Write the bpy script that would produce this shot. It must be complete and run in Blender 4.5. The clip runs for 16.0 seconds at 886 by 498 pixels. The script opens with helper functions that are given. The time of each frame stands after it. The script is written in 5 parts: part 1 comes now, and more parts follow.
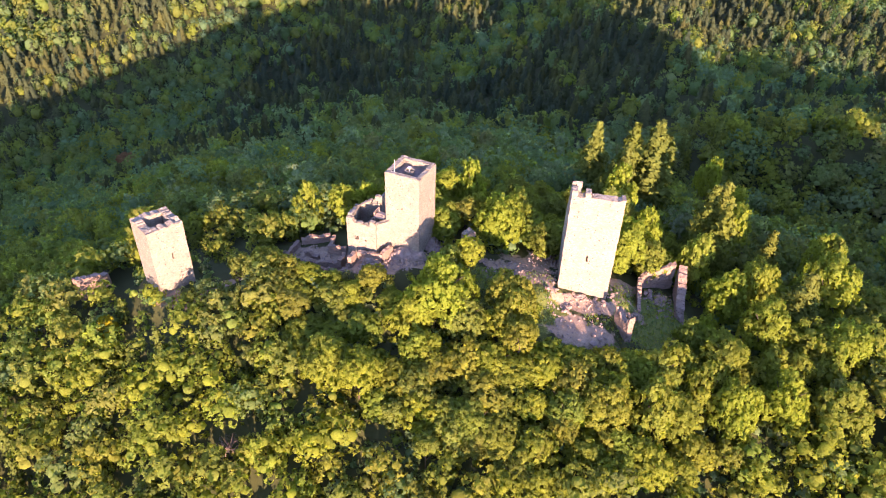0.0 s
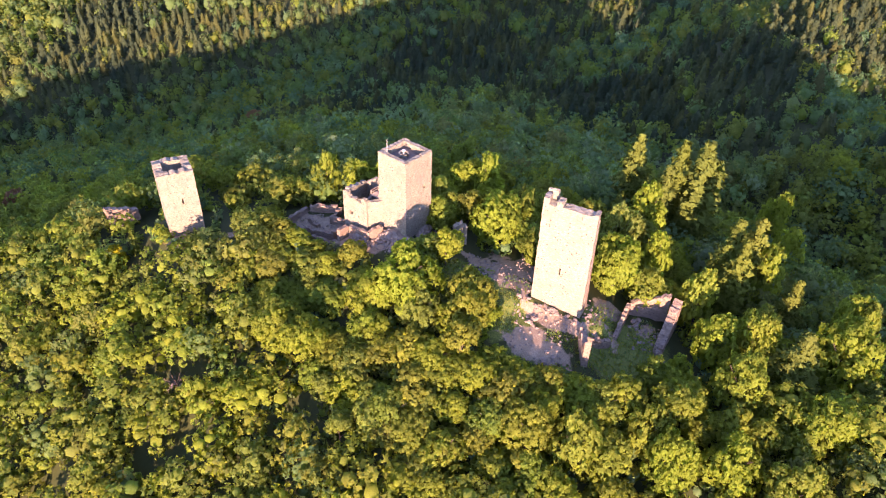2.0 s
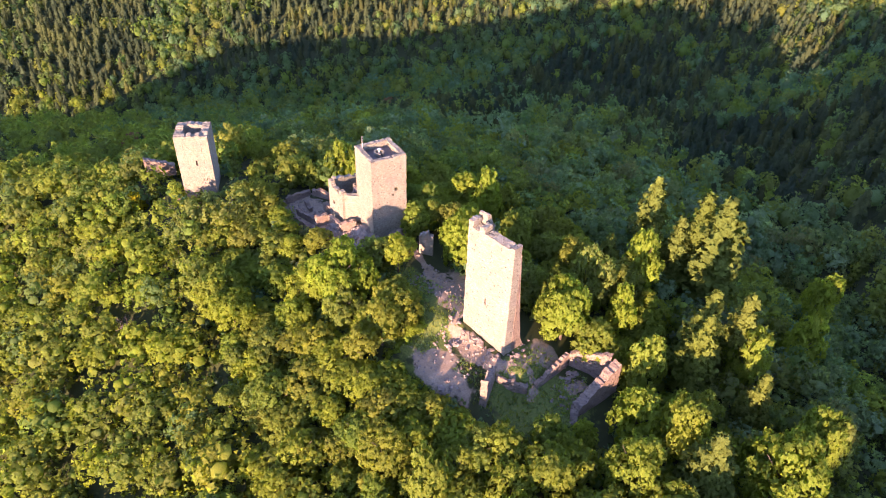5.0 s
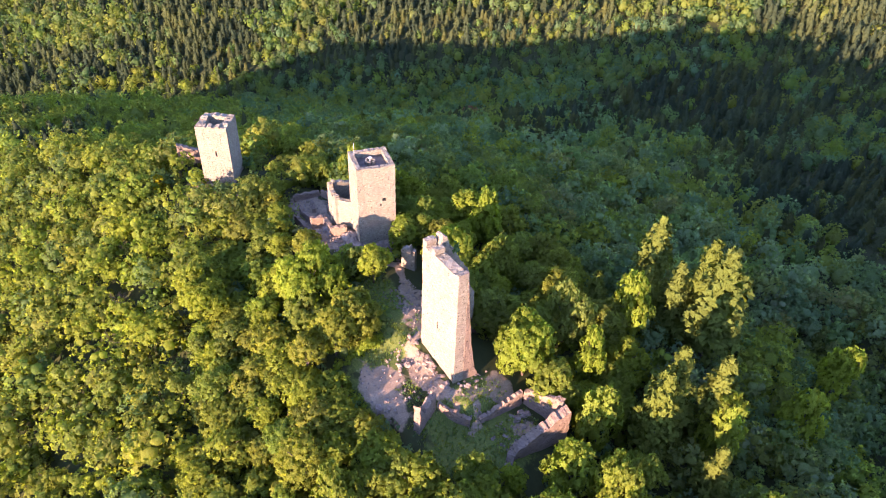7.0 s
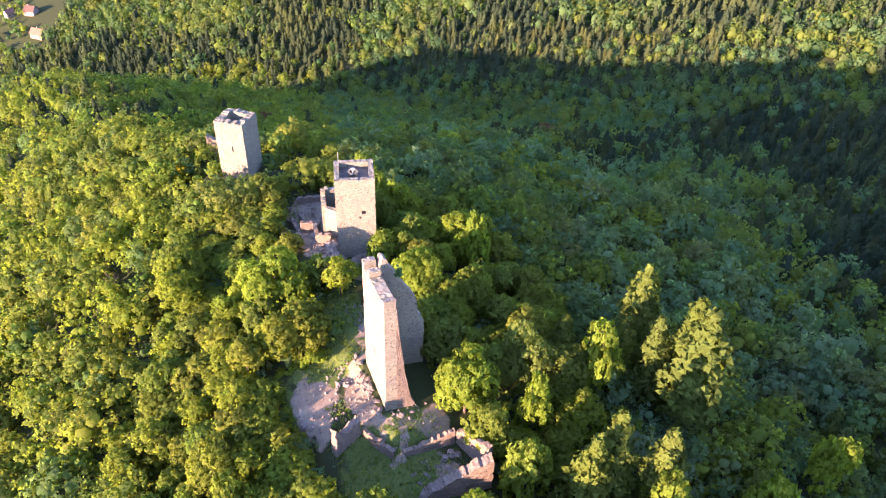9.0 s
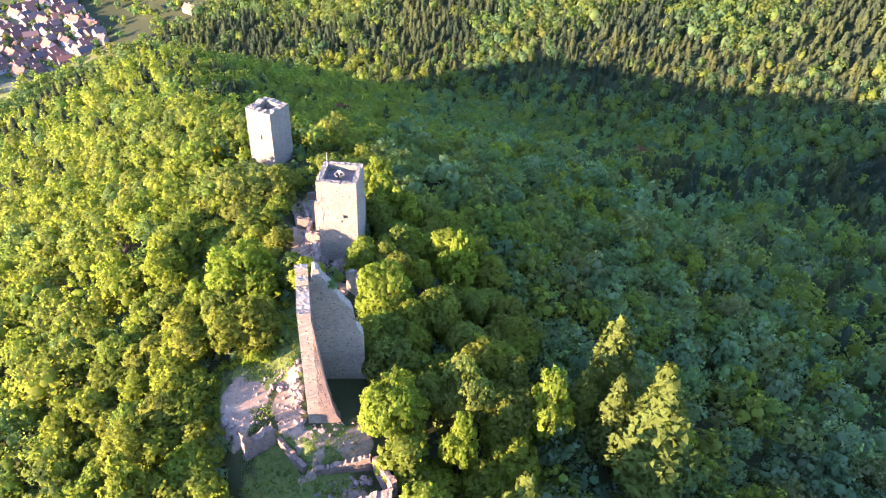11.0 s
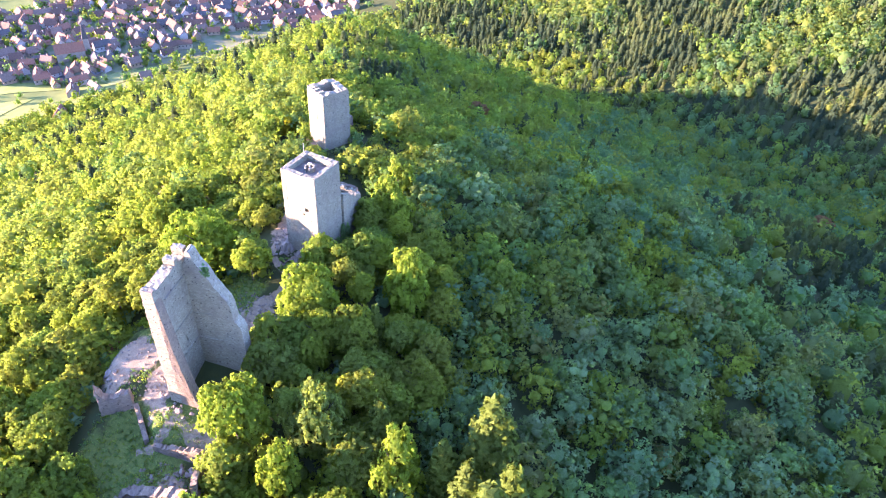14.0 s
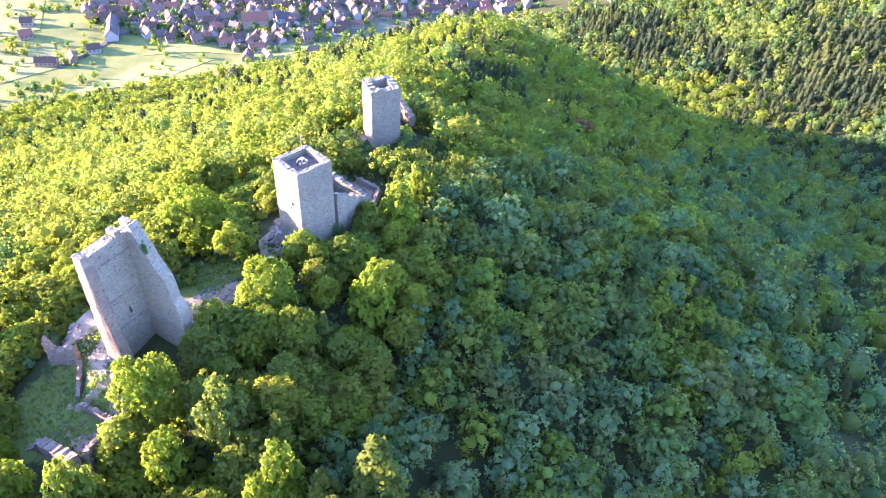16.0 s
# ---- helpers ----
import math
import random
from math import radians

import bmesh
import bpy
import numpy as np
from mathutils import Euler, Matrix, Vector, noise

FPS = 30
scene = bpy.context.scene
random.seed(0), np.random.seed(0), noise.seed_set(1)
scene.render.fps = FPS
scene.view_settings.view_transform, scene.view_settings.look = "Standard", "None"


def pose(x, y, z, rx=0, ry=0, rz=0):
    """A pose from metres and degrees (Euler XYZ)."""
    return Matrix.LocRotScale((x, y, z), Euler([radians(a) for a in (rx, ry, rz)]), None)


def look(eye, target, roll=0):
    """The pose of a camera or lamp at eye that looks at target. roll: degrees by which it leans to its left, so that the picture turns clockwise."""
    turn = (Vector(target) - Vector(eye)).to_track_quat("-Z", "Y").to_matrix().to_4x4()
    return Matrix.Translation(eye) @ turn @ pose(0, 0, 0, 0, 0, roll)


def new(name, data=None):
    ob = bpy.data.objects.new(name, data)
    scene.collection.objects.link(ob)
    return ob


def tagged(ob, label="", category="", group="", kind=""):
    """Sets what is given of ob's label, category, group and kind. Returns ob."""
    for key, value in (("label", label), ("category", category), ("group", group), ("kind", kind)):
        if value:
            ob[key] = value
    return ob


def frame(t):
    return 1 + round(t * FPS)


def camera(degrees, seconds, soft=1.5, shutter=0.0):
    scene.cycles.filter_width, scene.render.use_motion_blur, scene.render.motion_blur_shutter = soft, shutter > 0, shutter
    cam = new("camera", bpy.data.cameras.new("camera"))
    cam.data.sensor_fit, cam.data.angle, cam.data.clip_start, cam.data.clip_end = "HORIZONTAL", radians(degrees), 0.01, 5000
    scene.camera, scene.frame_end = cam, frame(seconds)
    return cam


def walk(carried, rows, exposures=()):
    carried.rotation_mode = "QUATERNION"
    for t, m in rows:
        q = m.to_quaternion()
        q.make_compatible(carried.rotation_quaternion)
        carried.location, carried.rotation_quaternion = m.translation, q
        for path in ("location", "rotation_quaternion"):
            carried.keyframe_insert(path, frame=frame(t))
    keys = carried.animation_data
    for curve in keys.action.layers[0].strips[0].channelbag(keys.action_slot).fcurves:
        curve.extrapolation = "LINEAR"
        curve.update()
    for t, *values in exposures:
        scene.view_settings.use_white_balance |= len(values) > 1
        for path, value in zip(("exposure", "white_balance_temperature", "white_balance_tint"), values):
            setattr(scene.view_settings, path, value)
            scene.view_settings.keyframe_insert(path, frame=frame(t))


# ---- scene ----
cam = camera(63.8, 16.0, soft=1.1)
METRES, EYE, TILT, LEAN, TURN = 280.0, 102.3, 0.0, 0.0, 7.7
ROWS = [
    (0.0, 0.0, 0.0, 0.0, 1.02, -36.4, -1.39),
    (0.5, 0.0388, 0.0025, -0.0011, 5.51, -36.75, -1.45),
    (1.0, 0.0755, 0.0081, -0.002, 9.83, -37.04, -1.44),
    (1.5, 0.1102, 0.0165, -0.0032, 13.83, -37.18, -1.42),
    (2.0, 0.1428, 0.0277, -0.0038, 17.42, -37.32, -1.41),
    (2.5, 0.1736, 0.0411, -0.0045, 20.85, -37.35, -1.45),
    (3.0, 0.2027, 0.0566, -0.0047, 24.45, -37.35, -1.49),
    (3.5, 0.2301, 0.0729, -0.0047, 28.25, -37.38, -1.53),
    (4.0, 0.2558, 0.089, -0.005, 31.21, -37.41, -1.51),
    (6.5, 0.3469, 0.1818, -0.0053, 44.67, -37.28, -1.57),
    (7.0, 0.3615, 0.2026, -0.005, 47.56, -37.15, -1.63),
    (7.5, 0.3752, 0.2243, -0.0045, 50.2, -37.03, -1.71),
    (8.0, 0.3871, 0.2465, -0.004, 52.85, -36.92, -1.79),
    (8.5, 0.3972, 0.2712, -0.0037, 55.84, -36.89, -1.83),
    (9.0, 0.4064, 0.2975, -0.0034, 58.6, -36.89, -1.93),
    (11.5, 0.434, 0.4424, -0.0042, 75.01, -37.45, -2.32),
    (12.0, 0.4346, 0.4756, -0.0041, 78.42, -37.72, -2.36),
    (12.5, 0.4329, 0.5109, -0.0042, 82.33, -37.96, -2.42),
    (13.0, 0.4285, 0.5478, -0.0041, 86.34, -38.13, -2.44),
    (13.5, 0.421, 0.5845, -0.0039, 90.57, -38.23, -2.46),
    (14.0, 0.4102, 0.618, -0.004, 95.08, -38.44, -2.53),
    (14.5, 0.398, 0.6499, -0.004, 99.32, -38.69, -2.49),
    (15.0, 0.3837, 0.6806, -0.004, 103.24, -38.87, -2.46),
    (15.5, 0.3669, 0.7103, -0.0036, 107.43, -39.13, -2.44),
    (16.0, 0.3476, 0.7402, -0.0032, 111.68, -39.36, -2.38),
]
EXPOSURES = [(0.0, 2.72, 7100, 66), (4.0, 2.56, 7050, 63), (7.0, 2.73, 6800, 59), (9.0, 2.9, 6650, 56), (12.5, 3.45, 6250, 51), (16.0, 3.78, 6050, 56)]
walk(cam, [(t, pose(0, 0, EYE, TILT, LEAN, TURN) @ pose(METRES * x, METRES * y, METRES * z, 90 + pitch, roll, yaw)) for t, x, y, z, yaw, pitch, roll in ROWS], EXPOSURES)

# ---------------------------------------------------------------- light
SUN_EAST, SUN_SOUTH, SUN_UP = 0.33, 0.94, 11.1        # bearing of the sun, and its height in degrees
world = bpy.data.worlds.new("sky")
scene.world = world
world.use_nodes = True
wn = world.node_tree.nodes
sky = wn.new("ShaderNodeTexSky")
sky.sky_type, sky.sun_disc = "NISHITA", False
sky.sun_elevation = radians(SUN_UP)
sky.sun_rotation = math.atan2(SUN_EAST, -SUN_SOUTH)
sky.air_density, sky.dust_density, sky.ozone_density = 1.2, 0.2, 4.0
world.node_tree.links.new(sky.outputs[0], wn["Background"].inputs[0])
wn["Background"].inputs[1].default_value = 0.15
sun_data = bpy.data.lights.new("sun", "SUN")
sun_data.energy, sun_data.angle, sun_data.color = 4.4, radians(0.53), (1.0, 0.765, 0.48)
sun = new("sun", sun_data)
sun.matrix_world = look((0, 0, 0), (-SUN_EAST, SUN_SOUTH, -math.hypot(SUN_EAST, SUN_SOUTH) * math.tan(radians(SUN_UP))))
sun.location = (200, -500, 300)


# ---------------------------------------------------------------- materials
class Mat:
    """A small helper to wire a node material."""

    def __init__(self, name):
        self.m = bpy.data.materials.new(name)
        self.m.use_nodes = True
        self.t = self.m.node_tree
        self.b = self.t.nodes["Principled BSDF"]
        self.out = self.t.nodes["Material Output"]

    def n(self, kind, **k):
        node = self.t.nodes.new("ShaderNode" + kind)
        for key, v in k.items():
            node.inputs[key.replace("_", " ")].default_value = v
        return node

    def l(self, a, b):
        self.t.links.new(a, b)

    def ramp(self, fac, *stops, constant=False):
        r = self.n("ValToRGB")
        e = r.color_ramp.elements
        while len(e) < len(stops):
            e.new(0.5)
        for el, (p, c) in zip(e, stops):
            el.position, el.color = p, (*c, 1) if len(c) == 3 else c
        if constant:
            r.color_ramp.interpolation = "CONSTANT"
        self.l(fac, r.inputs[0])
        return r.outputs[0]

    def mix(self, fac, a, b, how="MIX"):
        m = self.n("MixRGB")
        m.blend_type = how
        for v, i in ((fac, 0), (a, 1), (b, 2)):
            if isinstance(v, (int, float)):
                m.inputs[i].default_value = v
            elif isinstance(v, tuple):
                m.inputs[i].default_value = (*v, 1)
            else:
                self.l(v, m.inputs[i])
        return m.outputs[0]

    def coords(self, kind="Object"):
        return self.n("TexCoord").outputs[kind]

    def position(self):
        return self.n("NewGeometry").outputs["Position"]

    def noise(self, vec, scale, detail=4, rough=0.55):
        x = self.n("TexNoise", Scale=scale, Detail=detail, Roughness=rough)
        self.l(vec, x.inputs["Vector"])
        return x.outputs[0]

    def math(self, op, a, b=0.0):
        x = self.n("Math")
        x.operation = op
        for v, i in ((a, 0), (b, 1)):
            if isinstance(v, (int, float)):
                x.inputs[i].default_value = v
            else:
                self.l(v, x.inputs[i])
        return x.outputs[0]

    def bump(self, height, strength, dist):
        x = self.n("Bump", Strength=strength, Distance=dist)
        self.l(height, x.inputs["Height"])
        self.l(x.outputs[0], self.b.inputs["Normal"])
        return x.outputs[0]

    def done(self, colour=None, rough=0.9, spec=0.2):
        if colour is not None:
            if isinstance(colour, tuple):
                self.b.inputs["Base Color"].default_value = (*colour, 1)
            else:
                self.l(colour, self.b.inputs["Base Color"])
        self.b.inputs["Roughness"].default_value = rough
        self.b.inputs["Specular IOR Level"].default_value = spec
        return self.m


def leaf_material(name, stops, through_light=0.42, patch=0.02, kinds=0.0):
    """Foliage: a tint for each tree, leaf by leaf variation, fine leafy relief, and light that shines through the
    leaves.
    """
    m = Mat(name)
    tint = m.n("Attribute")
    tint.attribute_name = "tint"
    rnd = m.n("ObjectInfo").outputs["Random"]
    island = m.n("NewGeometry").outputs["Random Per Island"]
    alone = m.n("Attribute")
    alone.attribute_name = "alone"
    own = m.math("FRACT", m.math("ADD", tint.outputs["Fac"], m.math("MULTIPLY", m.math("ADD", m.math("MULTIPLY", rnd, 0.36), 0.26), alone.outputs["Fac"])))
    base = m.ramp(own, *stops)
    if kinds:
        kind = m.math("FRACT", m.math("MULTIPLY", own, 9.37))
        base = m.mix(m.ramp(kind, (0.1, (kinds, kinds, kinds)), (0.24, (0, 0, 0))), base, (0.125, 0.245, 0.05))
        base = m.mix(m.ramp(kind, (0.74, (0, 0, 0)), (0.86, (kinds, kinds, kinds))), base, (0.2, 0.222, 0.05))
    stand = m.noise(m.position(), patch, 3)
    base = m.mix(m.ramp(stand, (0.45, (0, 0, 0)), (0.66, (0.35, 0.35, 0.35))), base, (0.16, 0.2, 0.055))
    leafy = m.math("ADD", 0.88, m.math("MULTIPLY", island, 0.24))
    speck = m.noise(m.position(), 4.5, 5, 0.8)
    col = m.mix(1.0, m.mix(1.0, base, leafy, "MULTIPLY"), m.ramp(speck, (0.34, (0.72, 0.74, 0.76)), (0.5, (1.0, 1.0, 1.0)), (0.66, (1.25, 1.23, 1.16))), "MULTIPLY")
    bump = m.n("Bump", Strength=0.8, Distance=0.22)
    m.l(speck, bump.inputs["Height"])
    d = m.n("BsdfDiffuse", Roughness=0.4)
    tr = m.n("BsdfTranslucent")
    m.l(col, d.inputs[0])
    m.l(bump.outputs[0], d.inputs["Normal"])
    m.l(m.mix(1.0, col, (1.45, 1.5, 0.72), "MULTIPLY"), tr.inputs[0])
    a = m.n("MixShader", Fac=through_light)
    m.l(d.outputs[0], a.inputs[1]), m.l(tr.outputs[0], a.inputs[2])
    m.l(a.outputs[0], m.out.inputs[0])
    return m.m


# Sun and shade are in the ramp: yellow-green mid-way, blue-green at 0 and 0.68.
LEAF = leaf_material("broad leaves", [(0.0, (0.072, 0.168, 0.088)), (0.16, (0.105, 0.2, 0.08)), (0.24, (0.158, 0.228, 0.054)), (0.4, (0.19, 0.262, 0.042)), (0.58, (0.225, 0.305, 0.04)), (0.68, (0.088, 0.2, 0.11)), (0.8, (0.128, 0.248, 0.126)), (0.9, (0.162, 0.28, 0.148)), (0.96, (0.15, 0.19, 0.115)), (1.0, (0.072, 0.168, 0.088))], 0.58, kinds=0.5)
# Needle colours hold the light: sunlit yellow-green near, shade and haze far off.
NEEDLE = leaf_material("pine needles", [(0.0, (0.078, 0.122, 0.034)), (0.5, (0.098, 0.146, 0.028)), (0.85, (0.118, 0.158, 0.026)), (1.0, (0.078, 0.122, 0.034))], 0.35)
FAR_NEEDLE = leaf_material("far conifer needles, shade in colour", [(0.0, (0.038, 0.068, 0.042)), (0.5, (0.052, 0.078, 0.038)), (0.85, (0.072, 0.09, 0.032)), (1.0, (0.038, 0.068, 0.042))], 0.45)
LIGHT = leaf_material("light green leaves", [(0.0, (0.205, 0.295, 0.036)), (1.0, (0.18, 0.28, 0.04))], 0.56)
GOLD = leaf_material("yellowing leaves", [(0.0, (0.27, 0.25, 0.012)), (1.0, (0.23, 0.24, 0.014))])
RUST = leaf_material("russet leaves", [(0.0, (0.25, 0.12, 0.075)), (1.0, (0.22, 0.13, 0.075))])


def bark_material():
    m = Mat("bark")
    n = m.noise(m.coords(), 6.0)
    c = m.ramp(n, (0.3, (0.05, 0.038, 0.028)), (0.7, (0.13, 0.105, 0.08)))
    m.bump(n, 0.6, 0.05)
    return m.done(c)


BARK = bark_material()


def masonry(name, warm, cool, stone_w=0.46, stone_h=0.22, mortar=(0.4, 0.35, 0.29)):
    """Coursed rubble of weathered sandstone, its courses in each wall's own plane."""
    m = Mat(name)
    co = m.coords()
    wob = m.n("TexNoise", Scale=1.7, Detail=3)
    m.l(co, wob.inputs["Vector"])
    sep = m.n("SeparateXYZ")
    m.l(m.mix(0.05, co, wob.outputs[1], "LINEAR_LIGHT"), sep.inputs[0])
    com = m.n("CombineXYZ")
    m.l(m.math("ADD", sep.outputs[0], sep.outputs[1]), com.inputs[0])
    m.l(sep.outputs[2], com.inputs[1])
    br = m.n("TexBrick", Scale=1.0, Mortar_Size=0.024, Mortar_Smooth=0.3, Brick_Width=stone_w, Row_Height=stone_h, Bias=0.0)
    br.offset, br.squash = 0.43, 1.0
    m.l(com.outputs[0], br.inputs["Vector"])
    br.inputs["Color1"].default_value, br.inputs["Color2"].default_value = (*warm, 1), (*cool, 1)
    br.inputs["Mortar"].default_value = (*mortar, 1)
    fine = m.noise(co, 5.0, 6, 0.65)
    big = m.noise(co, 0.35, 4)
    c = m.mix(0.55, br.outputs[0], m.ramp(fine, (0.25, (0.3, 0.27, 0.24)), (0.75, (0.85, 0.8, 0.72))), "SOFT_LIGHT")
    c = m.mix(m.ramp(big, (0.45, (0, 0, 0)), (0.72, (0.55, 0.55, 0.55))), c, (0.15, 0.12, 0.105))
    # Putlog holes and pits are dark spots: the shade inside them is in the colour.
    put = m.n("TexVoronoi", Scale=1.5)
    m.l(co, put.inputs["Vector"])
    hole = m.ramp(m.math("ADD", put.outputs["Distance"], m.math("MULTIPLY", big, 0.12)), (0.13, (0.85, 0.85, 0.85)), (0.18, (0, 0, 0)))
    c = m.mix(hole, c, (0.045, 0.04, 0.035))
    pit = m.n("TexVoronoi", Scale=1.5)
    m.l(co, pit.inputs["Vector"])
    some = m.n("SeparateColor")
    m.l(pit.outputs["Color"], some.inputs[0])
    pitted = m.math("MULTIPLY", m.math("GREATER_THAN", some.outputs[0], 0.5), m.ramp(m.math("ADD", pit.outputs["Distance"], m.math("MULTIPLY", fine, 0.1)), (0.22, (0.9, 0.9, 0.9)), (0.29, (0, 0, 0))))
    c = m.mix(pitted, c, (0.05, 0.042, 0.036))
    h = m.math("ADD", m.math("MULTIPLY", br.outputs["Fac"], -0.6), m.math("MULTIPLY", fine, 0.8))
    m.bump(m.math("SUBTRACT", h, pitted), 0.9, 0.06)
    return m.done(c, 0.95, 0.1)


STONE = masonry("sandstone masonry", (0.242, 0.245, 0.192), (0.156, 0.159, 0.122), mortar=(0.133, 0.131, 0.102))
STONE_PINK = masonry("pink sandstone masonry", (0.224, 0.181, 0.140), (0.144, 0.116, 0.091), 0.5, 0.24, (0.159, 0.131, 0.102))
STONE_GREY = masonry("grey plastered masonry", (0.248, 0.250, 0.195), (0.172, 0.172, 0.134), 0.5, 0.24, (0.146, 0.141, 0.109))


def rock_material():
    m = Mat("rock")
    n = m.noise(m.coords(), 1.3, 7, 0.65)
    c = m.ramp(n, (0.3, (0.125, 0.1, 0.08)), (0.55, (0.205, 0.172, 0.138)), (0.75, (0.275, 0.238, 0.195)))
    m.bump(n, 0.8, 0.2)
    return m.done(c)


ROCK = rock_material()


def plain_material(name, a, b, scale=3.0, rough=0.85, relief=0.02):
    m = Mat(name)
    n = m.noise(m.coords(), scale, 5)
    m.bump(n, 0.5, relief)
    return m.done(m.ramp(n, (0.3, a), (0.7, b)), rough)


DEADWOOD = plain_material("grey dead wood", (0.17, 0.13, 0.11), (0.27, 0.215, 0.185), 3.0)
TIMBER = plain_material("weathered timber", (0.2, 0.16, 0.12), (0.34, 0.28, 0.21), 4.0)
STEEL = plain_material("galvanised steel", (0.45, 0.45, 0.45), (0.55, 0.55, 0.55), 4.0, 0.4)
GRAVEL = plain_material("gravel floor", (0.09, 0.075, 0.065), (0.17, 0.145, 0.125), 1.2)
PLASTERS = [plain_material("house plaster", (0.232, 0.198, 0.159), (0.327, 0.280, 0.232), 0.6), plain_material("white house plaster", (0.327, 0.310, 0.292), (0.430, 0.413, 0.396), 0.6), plain_material("ochre house plaster", (0.241, 0.172, 0.120), (0.310, 0.237, 0.163), 0.6)]
ROOFS = [plain_material("brown roof tiles", (0.075, 0.045, 0.034), (0.13, 0.08, 0.06), 1.1), plain_material("red roof tiles", (0.17, 0.075, 0.048), (0.25, 0.12, 0.08), 1.1), plain_material("slate grey roof tiles", (0.055, 0.052, 0.052), (0.1, 0.094, 0.09), 1.1), plain_material("weathered roof tiles", (0.11, 0.075, 0.058), (0.18, 0.13, 0.105), 1.1)]
PANE = plain_material("dark window panes", (0.03, 0.034, 0.04), (0.05, 0.054, 0.06), 1.0, 0.2)
ASPHALT = plain_material("asphalt", (0.05, 0.05, 0.05), (0.08, 0.078, 0.075), 0.4)


def vineyard_material():
    m = Mat("vineyard rows")
    co = m.coords()
    w = m.n("TexWave", Scale=0.16, Distortion=0.6, Detail=2.0)
    m.l(co, w.inputs["Vector"])
    n = m.noise(co, 0.3, 4)
    c = m.mix(m.ramp(w.outputs["Fac"], (0.35, (0, 0, 0)), (0.6, (1, 1, 1))), (0.22, 0.21, 0.1), (0.1, 0.16, 0.035))
    return m.done(m.mix(0.3, c, m.ramp(n, (0.3, (0.07, 0.1, 0.02)), (0.7, (0.13, 0.14, 0.04)))))


VINES = vineyard_material()
YARDS = plain_material("village yards and gardens", (0.06, 0.1, 0.03), (0.15, 0.14, 0.095), 0.09)
MEADOW = plain_material("meadow grass", (0.17, 0.215, 0.045), (0.26, 0.29, 0.075), 0.08)


def ground_material():
    """Leaf litter and undergrowth, with worn earth and turf where the 'earth' and 'turf' maps say so."""
    m = Mat("hill ground")
    p = m.position()
    n1, n2, n3 = m.noise(p, 0.5, 6), m.noise(p, 4.0, 5), m.noise(p, 0.012, 4)
    wood = m.mix(m.mix(0.5, n1, n2), (0.02, 0.03, 0.012), (0.05, 0.064, 0.022))
    plain = m.mix(0.35, m.ramp(n3, (0.35, (0.1, 0.145, 0.04)), (0.5, (0.17, 0.205, 0.06)), (0.65, (0.12, 0.16, 0.04))), m.ramp(m.noise(p, 0.09, 5), (0.35, (0.04, 0.07, 0.022)), (0.65, (0.13, 0.135, 0.05))))
    turf = m.mix(m.ramp(n2, (0.35, (0, 0, 0)), (0.65, (1, 1, 1))), (0.05, 0.086, 0.02), (0.12, 0.155, 0.038))
    earth = m.ramp(m.mix(0.55, n1, n2), (0.34, (0.165, 0.124, 0.082)), (0.5, (0.235, 0.182, 0.122)), (0.64, (0.315, 0.252, 0.172)))

    def at(name):
        a = m.n("Attribute")
        a.attribute_name = name
        return a.outputs["Fac"]

    def edge(fac, rough_by):
        return m.ramp(m.math("ADD", fac, m.math("MULTIPLY", m.math("SUBTRACT", rough_by, 0.5), 0.9)), (0.42, (0, 0, 0)), (0.58, (1, 1, 1)))

    c = m.mix(at("open"), wood, plain)
    c = m.mix(edge(at("turf"), n1), c, turf)
    c = m.mix(edge(at("earth"), n1), c, earth)
    m.bump(m.math("ADD", n1, n2), 0.35, 0.1)
    return m.done(c, 0.95, 0.1)


GROUND = ground_material()


# ---------------------------------------------------------------- the lie of the land
# The first two points lie out of view, raised to help shade the spur.
CREST = [(170, 105, 22.0), (120, 118, 4.0), (90, 122, -7.0), (42, 126, -5.5), (24, 126, -1.2), (8, 127.5, 1.6), (-8, 131, 1.2), (-26, 135, 2.5), (-80, 118, -4.5), (-130, 98, -21.0), (-190, 76, -36.7), (-300, 55, -59.0), (-430, 30, -159.8)]


TERRACES = [(12.5, 117.0, 7.6, 6.0, 0.0), (-50, 130, 10, 7, -2.2), (-79, 118.5, 8, 8, -4.3), (32, 131, 5.0, 6.5, -4.2), (31, 121, 6, 5, -4.4)]


def soft_max(a, b, k):
    return np.maximum(a, b) + k * np.log1p(np.exp(-np.abs(a - b) / k))


def rough(x, y, s):
    """Cheap smooth undulation about s metres across."""
    return (np.sin(x / s + 1.3 * np.sin(y / s * 0.7)) + np.sin(y / s * 1.1 + 1.7 * np.sin(x / s * 0.6 + 2.0))) * 0.5


